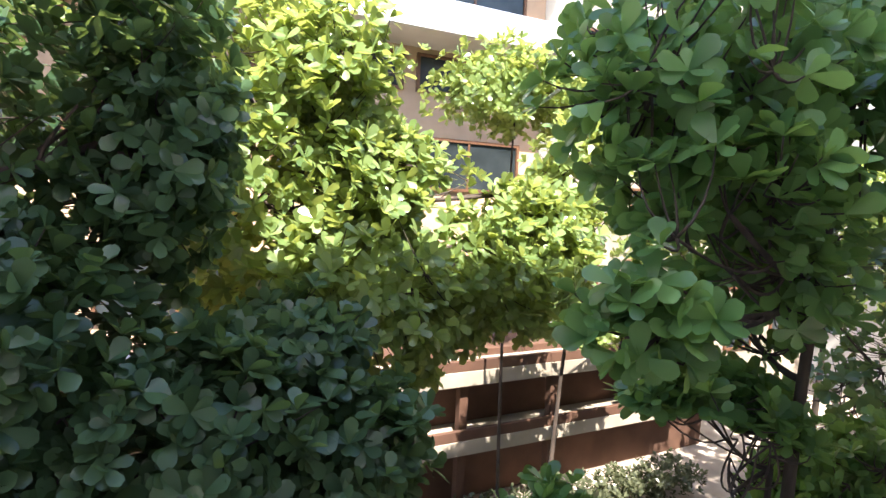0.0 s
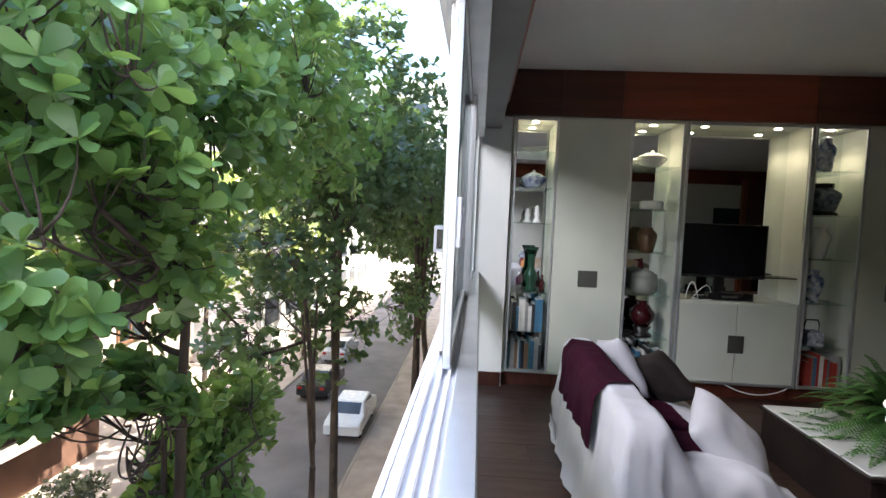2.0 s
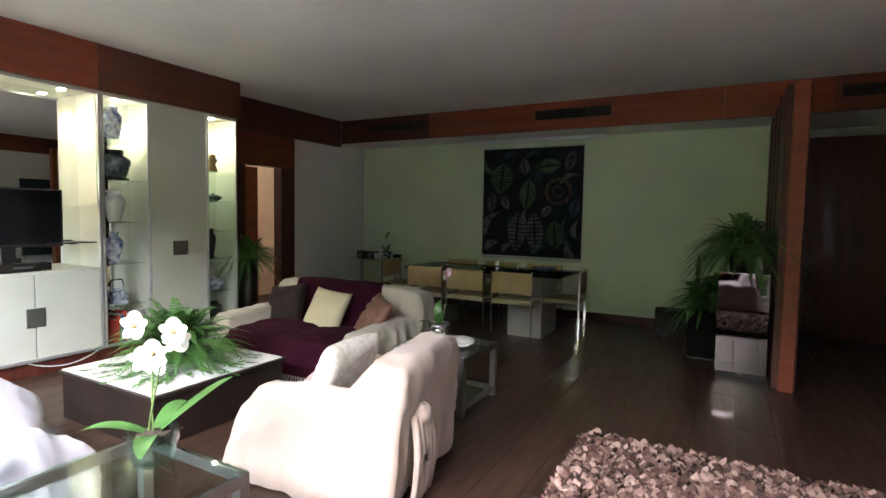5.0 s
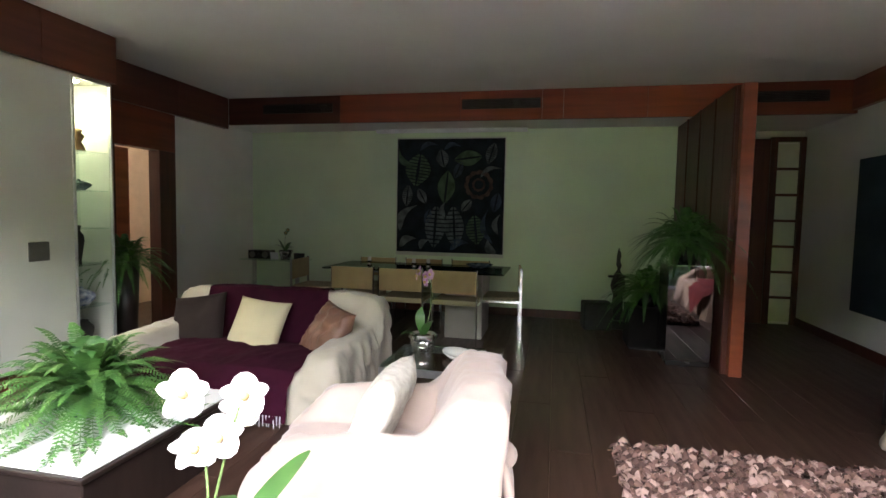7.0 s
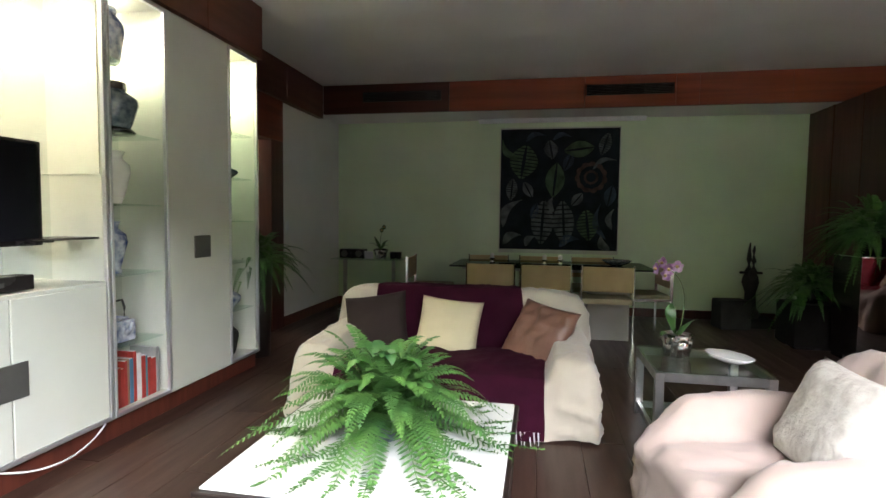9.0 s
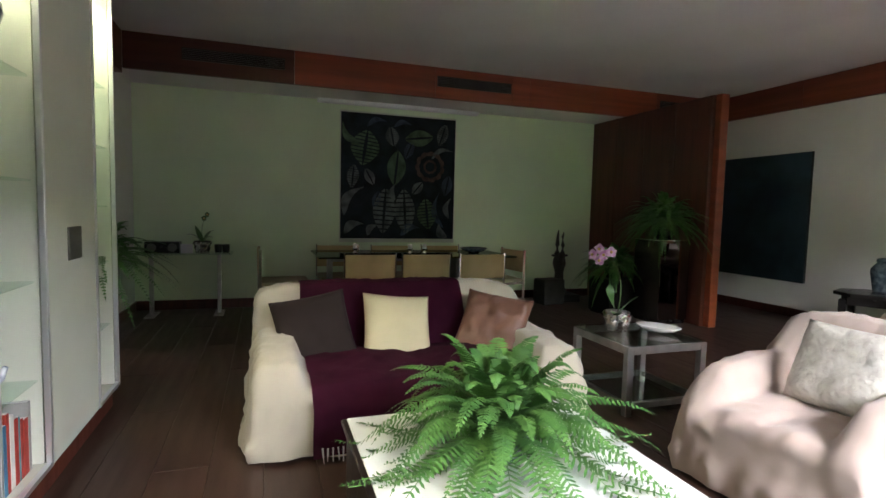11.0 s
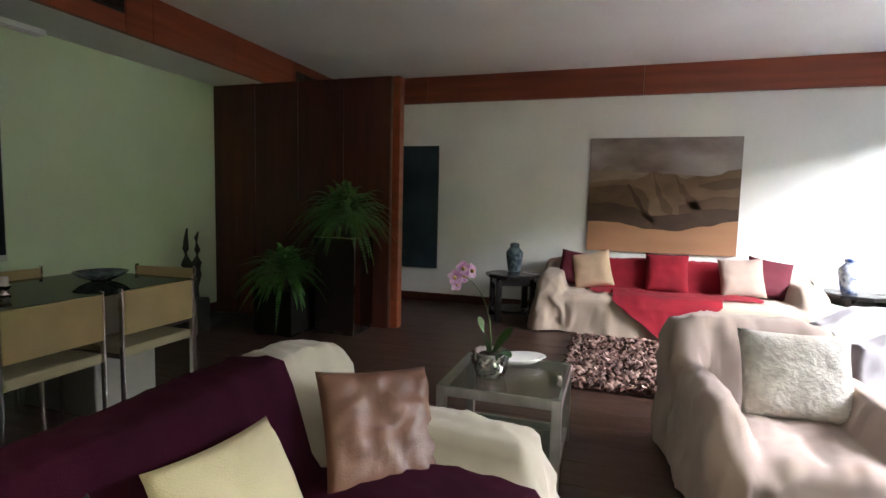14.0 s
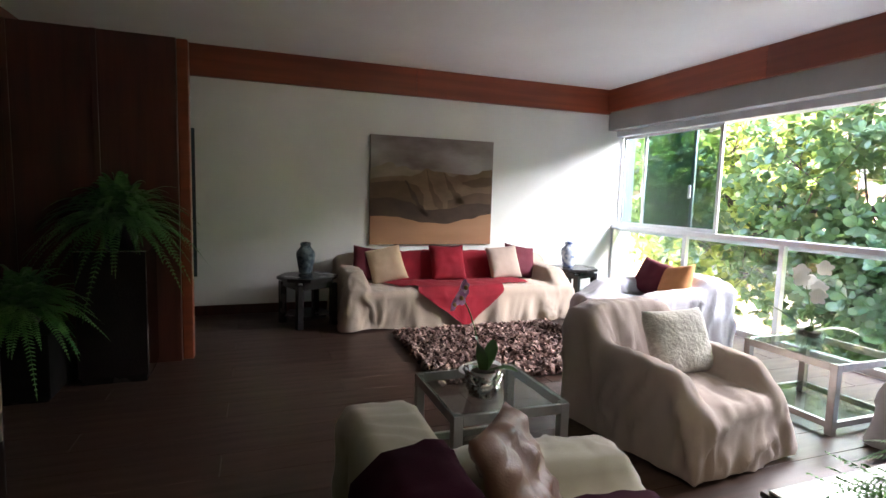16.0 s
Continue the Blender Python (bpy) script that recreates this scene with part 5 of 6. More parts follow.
BALUSTER = lambda h, r: prof(h, (r * .6, 0), (r * .62, .03), (r * .55, .1), (r, .6), (r * .9, .75), (r * .45, .86), (r * .45, .92), (r * .6, 1.0), (r * .52, 1.0), (r * .4, .9))
TRUMPET = lambda h, r: prof(h, (r * .8, 0), (r * .85, .05), (r * .6, .14), (r * .95, .30), (r * .9, .40), (r * .5, .52), (r * .5, .75), (r * .75, .92), (r * 1.05, 1.0), (r * .95, 1.0), (r * .45, .75))
n1, n2, n4, n5 = -0.51, -1.59, -3.16, -4.22
vase(MX, n1, 2.181, prof(0.05, (.05, 0), (.12, .8), (.13, 1), (.12, 1), (.05, .3)), PORCELAIN, "shallow white plate on a glass shelf", "plate")
vase(MX, n1, 1.851, TUREEN(0.17, 0.12), BLUE_CHINA, "blue and white covered tureen on a glass shelf", "tureen", TLID(0.17, 0.12))
for dy, h in ((-0.05, .17), (0.04, .14)):
    vase(MX, n1 + dy, 1.521, prof(h, (.04, 0), (.042, .1), (.02, .3), (.03, .55), (.018, .72), (.024, .85), (.004, 1)), PORCELAIN, "small white porcelain figurine on a glass shelf", "figurine")
vase(MX, n1 - 0.02, 0.871, TRUMPET(0.42, 0.068), JADE, "tall green glazed trumpet vase on a glass shelf")
vase(MX, n1 - 0.13, 0.871, prof(0.16, (.025, 0), (.03, .5), (.01, .75), (.012, 1)), RED_GLAZE, "small red bottle on a glass shelf", "bottle")
vase(MX, n2, 2.081, TUREEN(0.16, 0.13), PORCELAIN, "white covered tureen on a glass shelf", "tureen", TLID(0.16, 0.13))
vase(MX, n2 - 0.02, 1.691, prof(0.08, (.10, 0), (.105, .2), (.105, .9), (.09, 1)), PORCELAIN, "low round china box on a glass shelf", "box")
vase(MX, n2, 1.291, GINGER(0.26, 0.09), mat("brown_glaze", (0.12, 0.07, 0.04), 0.15, var=0.2, scale=9), "brown glazed jar on a glass shelf")
vase(MX, n2, 0.901, prof(0.24, (.09, 0), (.12, .15), (.125, .55), (.11, .7), (.12, .74), (.06, .9), (.015, .93), (.018, 1)), mat("celadon", (0.24, 0.25, 0.22), 0.2, var=0.1, scale=12, bump=0.0), "grey-green lidded pot on a glass shelf", "pot")
vase(MX, n2, 0.501, prof(0.09, (.10, 0), (.09, .3), (.06, .5), (.09, 1)), BLACK, "carved black wooden vase stand", "stand")
vase(MX, n2, 0.591, prof(0.24, (.06, 0), (.11, .3), (.115, .55), (.06, .85), (.04, .9), (.05, 1)), RED_GLAZE, "round oxblood vase on a black stand")
vase(MX, n4 + 0.04, 2.091, GINGER(0.32, 0.085), BLUE_CHINA, "blue and white covered ginger jar on a glass shelf", lid=GLID(0.32, 0.085))
vase(MX, n4 + 0.02, 1.701, prof(0.03, (.11, 0), (.12, .4), (.10, 1)), BLACK, "black wooden jar stand on a glass shelf", "stand")
wj = vase(MX, n4 + 0.02, 1.731, GINGER(0.25, 0.135), DARK_CHINA, "wide dark blue jar with a black lid on a stand")
part("lid", lathe([(0.072, 0.218), (0.076, 0.222), (0.074, 0.258), (0.0, 0.262)], 22), BLACK, wj, "flat black wooden lid", smooth=False)
vase(MX, n4 + 0.04, 1.301, prof(0.30, (.05, 0), (.055, .03), (.075, .25), (.10, .6), (.095, .75), (.06, .86), (.06, .92), (.075, 1.0), (.066, 1.0), (.05, .9)), PORCELAIN, "broad white porcelain vase on a glass shelf")
vase(MX, n4 + 0.05, 0.901, BALUSTER(0.30, 0.085), BLUE_CHINA, "blue and white baluster vase on a glass shelf")
tpot = thing("teapot", "square blue and white china teapot with a tall loop handle", "teapot", pose(MX, n4 + 0.03, 0.501))
part("body", box((-0.07, -0.075, 0.0), (0.07, 0.075, 0.125), 0.012, 2), BLUE_CHINA, tpot)
part("lid", box((-0.045, -0.05, 0.125), (0.045, 0.05, 0.14), 0.004), BLUE_CHINA, tpot)
part("handle", tube([(0, -0.062, 0.12), (0, -0.066, 0.19), (0, -0.05, 0.235), (0, 0.05, 0.235), (0, 0.066, 0.19), (0, 0.062, 0.12)], 0.007, 0.007, 8), BLACK, tpot, "dark loop handle", smooth=True)
part("spout", tube([(-0.065, 0.0, 0.05), (-0.10, 0.0, 0.08), (-0.115, 0.0, 0.12)], 0.018, 0.009, 10), BLUE_CHINA, tpot, smooth=True)
vase(MX, n5, 1.871, prof(0.2, (.06, 0), (.05, .2), (.03, .4), (.055, .65), (.03, .8), (.04, .9), (.01, 1)), mat("carved_wood", (0.22, 0.13, 0.06), 0.6, var=0.2), "carved wooden figurine on a glass shelf", "figurine")
vase(MX, n5, 1.531, TUREEN(0.10, 0.10), TEAL_CHINA, "small covered bowl on a glass shelf", "bowl", TLID(0.10, 0.10))
vase(MX, n5 + 0.03, 0.881, BALUSTER(0.34, 0.055), STONE, "tall dark vase on a glass shelf")
vase(MX, n5, 0.511, TUREEN(0.17, 0.11), BLUE_CHINA, "blue and white bowl on a glass shelf", "bowl", TLID(0.17, 0.11))
vase(MX, n5, 0.143, GINGER(0.26, 0.09), STONE, "dark jar at the bottom of a niche")

rb = random.Random(21)
def book_row(y0, y1, z, hmax, red=False):
    y = y0
    while y > y1 + 0.02:
        w, h, d = rb.uniform(0.014, 0.042), hmax * rb.uniform(0.72, 1.0), rb.uniform(0.15, 0.21)
        w = min(w, y - y1)
        m_ = BOOK_MATS[1] if red and rb.random() < 0.5 else rb.choice(BOOK_MATS + [BOOK_MATS[0], BOOK_MATS[0], BOOK_MATS[3], BOOK_MATS[5]])
        t = thing("book", "upright hardback book in a lit niche", "book", pose(FX + 0.05, y, z, rb.uniform(-1.5, 1.5) * 0, 0, 0), group="books")
        part("cover", box((0, -w + 0.001, 0), (d, 0, h), 0.002), m_, t)
        part("page_block", box((0.004, -w + 0.003, h), (d - 0.004, -0.003, h + 0.0015), 0), PORCELAIN, t)
        y -= w + 0.0006


book_row(-0.345, -0.665, 0.501, 0.32)
book_row(-0.345, -0.665, 0.143, 0.30)
book_row(-1.385, -1.78, 0.143, 0.26)
book_row(-2.97, -3.34, 0.143, 0.30, True)

tv = thing("television", "flat black television on a swivel foot, switched off", "television", pose(5.16, -2.26, 0.886))
part("screen", box((0, -0.40, 0.20), (0.05, 0.40, 0.70), 0.008, 2), BLACK, tv)
part("panel", box((-0.002, -0.38, 0.225), (0.0, 0.38, 0.685), 0), mat("screen_glass", (0.008, 0.008, 0.010), 0.08, var=0, bump=0), tv, "dark glossy screen")
part("neck", box((0.015, -0.05, 0.02), (0.045, 0.05, 0.2), 0.004), BLACK, tv)
part("foot", box((-0.06, -0.20, 0), (0.12, 0.20, 0.02), 0.006), BLACK, tv)
dv = thing("video_player", "flat black video player under the television", "video player", pose(5.06, -2.52, 0.886))
part("body", box((0, 0, 0.008), (0.10, 0.40, 0.075), 0.004), BLACK, dv)
part("display", box((-0.001, 0.14, 0.03), (0.0, 0.28, 0.05), 0), PLATE, dv)
ss_ = thing("swivel_shelf", "small black glass swivel shelf beside the television", "shelf", pose(5.14, -2.80, 1.11))
part("plate", box((-0.08, -0.09, 0), (0.14, 0.22, 0.012), 0.004), BLACK, ss_)
part("arm", box((0.13, -0.02, -0.02), (0.237, 0.02, 0.0), 0.003), BLACK, ss_)
WIRE = mat("white_cable", (0.7, 0.7, 0.68), 0.5, var=0.02, bump=0)
for pts in (((5.06, -1.92, 0.90), (5.02, -1.95, 1.20), (5.10, -2.05, 0.90)), ((5.06, -1.98, 0.895), (5.01, -2.12, 1.15), (5.09, -2.16, 0.895)), ((5.03, -2.05, 0.893), (5.02, -2.2, 0.90), (5.05, -2.10, 0.895))):
    single("cable", tube(bezier(*pts, 16), 0.004, 0.004, 6), WIRE, "white looped cable on the television shelf", "cable", smooth=True, group="cables")
single("floor_cable", tube(bezier((5.05, -2.30, 0.13), (4.93, -2.55, 0.0), (5.03, -2.86, 0.125), 18), 0.005, 0.005, 6), WIRE, "white cable hanging below the shelving", "cable", smooth=True)

# knotted tail of the cover behind the pink armchair
tail = bmesh.new()
for k in range(5):
    tube(bezier((0.50 + 0.03 * k, 0.985, 0.44), (0.48 + 0.05 * k, 1.06, 0.27), (0.46 + 0.05 * k, 1.0, 0.015), 8), 0.034 - 0.003 * k, 0.016, 8, tail)
bmesh.ops.create_uvsphere(tail, u_segments=12, v_segments=8, radius=0.055, matrix=Matrix.Translation((0.56, 1.0, 0.44)))
part("tied_end", tail, PINK_CLOTH, pa, "knotted hanging end of the cover", smooth=True)
single("light_switch", boxes(((X1 - 0.008, -6.05, 1.08), (X1, -5.98, 1.19)), ((X1 - 0.012, -6.03, 1.11), (X1 - 0.008, -6.0, 1.16)), bevel=0.002), ALU_WHITE, "white wall switch beside the doorway", "switch")

# ---- outside ----
G = -9.0
single("ground", box((-90, -60, G - 0.4), (160, 120, G - 0.02), 0), PAVING, "pale ground between the buildings", "ground", "structure")
single("road", box((-90, 4.9, G - 0.02), (160, 11.0, G), 0), ASPHALT, "grey asphalt street", "road", "structure")
single("pavement_near", box((-90, 0.2, G - 0.02), (160, 4.75, G + 0.12), 0.01), PAVING, "stone pavement in front of the building", "pavement", "structure")
single("kerb_near", box((-90, 4.752, G - 0.02), (160, 4.90, G + 0.13), 0.015), CONCRETE, "stone kerb along the street", "kerb", "structure")
single("kerb_far", box((-90, 11.0, G - 0.02), (160, 11.15, G + 0.13), 0.015), CONCRETE, "stone kerb along the street", "kerb", "structure")
single("pavement_far", box((-90, 11.152, G - 0.02), (160, 14.4, G + 0.12), 0.01), PAVING, "stone pavement across the street", "pavement", "structure")

# podium and block across the street
bl = thing("apartment_building", "pale apartment building with a terraced podium across the street", "building", pose(0, 0, 0))
# brown podium faces, darkened in colour for the shadow between the ledges
PODIUM = mat("podium_shaded_brown", (0.11, 0.055, 0.036), 0.85, var=0.15, scale=0.8)
part("podium_wall", box((-30, 15.8, G), (21, 17.5, -3.6), 0.02), PODIUM, bl)
for z in (-3.85, -6.15):
    part("ledge", box((-30, 14.4, z - 0.5), (17.5, 15.8, z), 0.02), CONCRETE, bl, "sunlit concrete ledge")
    part("parapet", box((-30, 14.4, z), (17.5, 14.55, z + 0.35), 0.02), PODIUM, bl)
for i in range(12):
    part("column", box((-28 + i * 3.6, 14.7, G), (-27.7 + i * 3.6, 15.0, -4.35), 0.01), PODIUM, bl)
part("ramp_wall", box((14.8, 14.0, -5.6), (18.5, 14.3, -4.2), 0.04), CONCRETE, bl, "pale ramp wall")
part("wall", box((-30, 18.6, -3.6), (13.2, 22, 18), 0.02), FACADE_PINK, bl)
part("side_wall", box((13.2, 17.0, -3.6), (13.8, 22, 18), 0.02), FACADE_WHITE, bl)
part("wing", box((13.8, 19.0, -9), (34, 24, 18), 0.02), CONCRETE, bl)
for z in (7.1, 11.8):
    part("balcony_slab", box((-30, 16.6, z), (13.2, 18.6, z + 0.25), 0.02), FACADE_WHITE, bl)
    part("balcony_parapet", box((-30, 16.5, z + 0.02), (13.2, 16.62, z + 1.0), 0.02), FACADE_WHITE, bl)
    part("railing", box((-30, 16.53, z + 1.02), (13.2, 16.59, z + 1.10), 0.01), ALU, bl)
def ext_window(x0, x1, y, z0, z1):
    w = part("window", frame_rect(x0, x1, y - 0.12, y, z0, z1, 0.12), BROWN_FRAME, bl)
    part("pane", box((x0 + 0.12, y - 0.05, z0 + 0.12), ((x0 + x1) / 2 - 0.04, y - 0.03, z1 - 0.12), 0), DARK_PANE, w)
    part("pane", box(((x0 + x1) / 2 + 0.04, y - 0.05, z0 + 0.12), (x1 - 0.12, y - 0.03, z1 - 0.12), 0), DARK_PANE, w)
    part("mullion", box(((x0 + x1) / 2 - 0.04, y - 0.10, z0 + 0.12), ((x0 + x1) / 2 + 0.04, y - 0.02, z1 - 0.12), 0), BROWN_FRAME, w)


for z, h in ((-2.6, 2.0), (1.9, 2.0), (5.5, 1.4), (8.2, 2.1), (12.9, 2.1)):
    for i in range(8):
        ext_window(-28.1 + i * 5.1, -23.5 + i * 5.1, 18.6, z, z + h)
for z in (-6, -2.6, 0.8, 4.2, 7.6):
    for i in range(5):
        ext_window(15 + i * 3.8, 17.2 + i * 3.8, 19.0, z, z + 1.7)
b2 = thing("apartment_building", "tall pale block at the end of the street", "building")
part("wall", box((95, -20, G), (110, 45, 26), 0.02), FACADE_WHITE, b2)
for i in range(7):
    for k in range(6):
        part("window", box((94.9, -14 + i * 8, G + 3 + k * 5), (95.0, -9.5 + i * 8, G + 6 + k * 5), 0), DARK_PANE, b2)
b3 = thing("apartment_building", "cream block further along the street", "building")
part("wall", box((36, 15.5, G), (80, 26, 12), 0.02), FACADE_WHITE, b3)
for i in range(10):
    for k in range(5):
        part("window", box((37.5 + i * 4.2, 15.42, G + 2 + k * 3.6), (40 + i * 4.2, 15.5, G + 4 + k * 3.6), 0), DARK_PANE, b3)
b4 = thing("apartment_building", "white neighbouring block on the near side of the street", "building")
part("wall", box((14.2, -14, G), (70, 0.1, 12), 0.02), FACADE_WHITE, b4)
for i in range(9):
    for k in range(5):
        part("window", box((16 + i * 5, 0.1, G + 2.5 + k * 3.6), (18.6 + i * 5, 0.16, G + 4.4 + k * 3.6), 0), DARK_PANE, b4)
ac = thing("air_conditioner", "white boxed air conditioner on the facade", "air conditioner", pose(9.0, 0.34, 0.95))
part("case", box((0, 0, 0), (0.7, 0.4, 0.45), 0.01), ALU_WHITE, ac)
part("grille", box((-0.004, 0.05, 0.06), (0.0, 0.35, 0.39), 0), BLACK, ac)


# ---- trees ----
STATIONS = ((0.0, 0.03), (0.2, 0.11), (0.45, 0.21), (0.7, 0.29), (0.88, 0.24), (1.0, 0.04))
def leaf_template(full):
    V, F = [], []
    st = STATIONS if full else (STATIONS[0], STATIONS[2], STATIONS[4], STATIONS[5])
    for s, w in st:
        V += [(-w, s, 0.10 * w + -0.10 * s * s), (0, s, -0.10 * s * s), (w, s, 0.10 * w - 0.10 * s * s)]
    for i in range(len(st) - 1):
        for k in range(2):
            a = 3 * i + k
            F.append((a, a + 1, a + 4, a + 3))
    return np.array(V), np.array(F)


def rosettes(centres, axes, rng, leaves, length, full):
    """Leaf arrays for whorls of leaves at the given twig ends."""
    V0, F0 = leaf_template(full)
    n = len(centres)
    C = np.repeat(centres, leaves, 0)
    A = np.repeat(axes, leaves, 0)
    A = A / np.linalg.norm(A, axis=1, keepdims=True)
    ref = np.where(np.abs(A[:, 2:3]) > 0.9, np.array([[1.0, 0, 0]]), np.array([[0, 0, 1.0]]))
    U = np.cross(A, ref)
    U /= np.linalg.norm(U, axis=1, keepdims=True)
    W = np.cross(A, U)
    m = len(C)
    az = np.tile(np.arange(leaves) * 2.399, n) + rng.uniform(-0.3, 0.3, m) + np.repeat(rng.uniform(0, 6.28, n), leaves)
    el = rng.uniform(0.0, 1.25, m)
    d = (U * np.cos(az)[:, None] + W * np.sin(az)[:, None]) * np.cos(el)[:, None] + A * np.sin(el)[:, None]
    d[:, 2] -= rng.uniform(0.0, 0.25, m)
    d /= np.linalg.norm(d, axis=1, keepdims=True)
    s = np.cross(d, A)
    s /= np.linalg.norm(s, axis=1, keepdims=True) + 1e-9
    up = np.cross(s, d)
    L = length * rng.uniform(0.6, 1.15, m)
    P = C[:, None, :] + L[:, None, None] * (V0[None, :, 0:1] * s[:, None, :] + V0[None, :, 1:2] * d[:, None, :] + V0[None, :, 2:3] * up[:, None, :])
    F = (F0[None] + (np.arange(m) * len(V0))[:, None, None]).reshape(-1, 4)
    return P.reshape(-1, 3), F


def leaf_mesh(name, P, F, material):
    me = bpy.data.meshes.new(name)
    me.vertices.add(len(P))
    me.vertices.foreach_set("co", P.astype(np.float32).ravel())
    me.loops.add(F.size)
    me.loops.foreach_set("vertex_index", F.astype(np.int32).ravel())
    me.polygons.add(len(F))
    me.polygons.foreach_set("loop_start", np.arange(0, F.size, 4, dtype=np.int32))
    me.materials.append(material)
    me.update(calc_edges=True)
    me.polygons.foreach_set("use_smooth", [True] * len(F))
    return me


def leaf_material(name, c1, c2, back):
    """Leaf with gloss, colour changing from leaf to leaf, and light shining through."""
    m = bpy.data.materials.new(name)
    m.use_nodes = True
    n, l = m.node_tree.nodes, m.node_tree.links
    b = n["Principled BSDF"]
    geo, ramp, tr, mx = n.new("ShaderNodeNewGeometry"), n.new("ShaderNodeValToRGB"), n.new("ShaderNodeBsdfTranslucent"), n.new("ShaderNodeMixShader")
    ramp.color_ramp.elements[0].color, ramp.color_ramp.elements[1].color = (*c1, 1), (*c2, 1)
    l.new(geo.outputs["Random Per Island"], ramp.inputs[0])
    l.new(ramp.outputs[0], b.inputs["Base Color"])
    b.inputs["Roughness"].default_value = 0.26
    tr.inputs[0].default_value = (*back, 1)
    mx.inputs[0].default_value = 0.36
    l.new(b.outputs[0], mx.inputs[1])
    l.new(tr.outputs[0], mx.inputs[2])
    l.new(mx.outputs[0], n["Material Output"].inputs[0])
    return m


# One kind of leaf in three tones; sun and shade are put into the colour.
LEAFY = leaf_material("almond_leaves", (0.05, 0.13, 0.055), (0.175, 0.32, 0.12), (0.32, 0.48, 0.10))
LEAFY_SUN = leaf_material("sunlit_leaves", (0.10, 0.165, 0.06), (0.25, 0.33, 0.12), (0.58, 0.64, 0.15))
LEAFY_SHADE = leaf_material("shaded_leaves", (0.034, 0.075, 0.045), (0.105, 0.19, 0.10), (0.20, 0.28, 0.07))


def tree(label, base, crowns, seed, length=0.25, leaves=8, full=True, trunk_r=0.13, material=None, old=0, fork=0, gap=-0.06):
    """Tapered trunk, limbs to the crown lobes, and twig ends that carry whorls of leaves."""
    rng = np.random.default_rng(seed)
    rnd = random.Random(seed)
    t = thing("tree", label, "tree", pose(base[0], base[1], G + 0.12))
    top = Vector((crowns[0][0][0] * 0.4 + base[0] * 0.6, crowns[0][0][1] * 0.4 + base[1] * 0.6, crowns[0][0][2]))
    off = Vector((base[0], base[1], G + 0.12))
    mid = (off + top) / 2 + Vector((rnd.uniform(-.9, .9), rnd.uniform(-.5, .5), 0))
    trunk_pts = [p - off for p in bezier(off, mid, top, 14)]
    part("trunk", tube(trunk_pts, trunk_r, trunk_r * 0.45, 10), BARK, t, smooth=True)
    Ps, Fs, nv = [], [], 0
    wood = bmesh.new()
    if fork:
        a_ = trunk_pts[fork]
        for sgn in (-1, 1):
            e = Vector((sgn * rnd.uniform(1.2, 2.0), rnd.uniform(-0.8, 0.8), trunk_pts[-1].z - rnd.uniform(0.0, 1.0)))
            m_ = a_ + (e - a_) * 0.45 + Vector((sgn * 0.7, rnd.uniform(-.3, .3), -0.5))
            tube(bezier(a_, m_, e, 10), trunk_r * 0.62, trunk_r * 0.25, 8, wood)
    for c, r, n in crowns:
        c, r = np.array(c), np.array(r)
        q = rng.normal(size=(n * 3, 3))
        q /= np.linalg.norm(q, axis=1, keepdims=True)
        rad = rng.uniform(0.12, 1.0, (n * 3, 1)) ** 0.5
        pts = c + q * rad * r
        keep = [i for i in range(len(pts)) if noise.noise(Vector(pts[i] * 0.55) + Vector((seed, 0, 0))) > gap][:n]
        pts, dirs = pts[keep], q[keep]
        ax = dirs * 0.7 + np.array([0, 0, 0.6]) + rng.normal(scale=0.45, size=(len(keep), 3))
        P, F = rosettes(pts, ax, rng, leaves, length, full)
        Ps.append(P)
        Fs.append(F + nv)
        nv += len(P)
        heart = Vector(c)
        # main branch, a few side branches off it, and twigs from the nearest wood
        near = sorted(trunk_pts[3:], key=lambda p: (p + off - heart).length + max(0.0, (p + off).z - heart.z) * 2)[0]
        k0 = near + off
        main = bezier(k0, (k0 + heart) / 2 + Vector((rnd.uniform(-.3, .3), rnd.uniform(-.3, .3), -0.25)), heart, 8)
        tube([p - off for p in main], trunk_r * 0.42, trunk_r * 0.22, 7, wood)
        nodes = list(main[3:])
        for i in range(6):
            e = Vector(c + (pts[rnd.randrange(len(pts))] - c) * 0.8)
            s0 = main[rnd.randint(3, len(main) - 1)]
            br = bezier(s0, (s0 + e) / 2 + Vector((rnd.uniform(-.3, .3), rnd.uniform(-.3, .3), -0.25)), e, 7)
            tube([p - off for p in br], trunk_r * 0.17, 0.010, 5, wood)
            nodes += br[2:]
        for i in range(0, len(pts), max(1, len(pts) // 70)):
            e = Vector(pts[i])
            s0 = min(nodes, key=lambda p: (p - e).length)
            tube([p - off for p in bezier(s0, (s0 + e) / 2 + Vector((rnd.uniform(-.1, .1), rnd.uniform(-.1, .1), -0.1)), e, 4)], 0.012, 0.005, 4, wood)
    wo = part("branching", wood, BARK, t, smooth=True, kind="stuff")
    P = np.concatenate(Ps) - np.array(off)
    cr_ = new("crown", leaf_mesh("crown", P, np.concatenate(Fs), material or LEAFY))
    cr_.parent = t
    tagged(cr_, kind="stuff")
    if old:
        sel = rng.integers(0, len(Ps[0]) // 18, old)
        V0, F0 = leaf_template(True)
        bmv, bmf = [], []
        for i, k in enumerate(sel):
            c = Ps[0][k * 18] - np.array(off)
            w = V0 * length
            bmv.append(w + c + rng.normal(scale=0.05, size=3))
            bmf.append(F0 + i * len(V0))
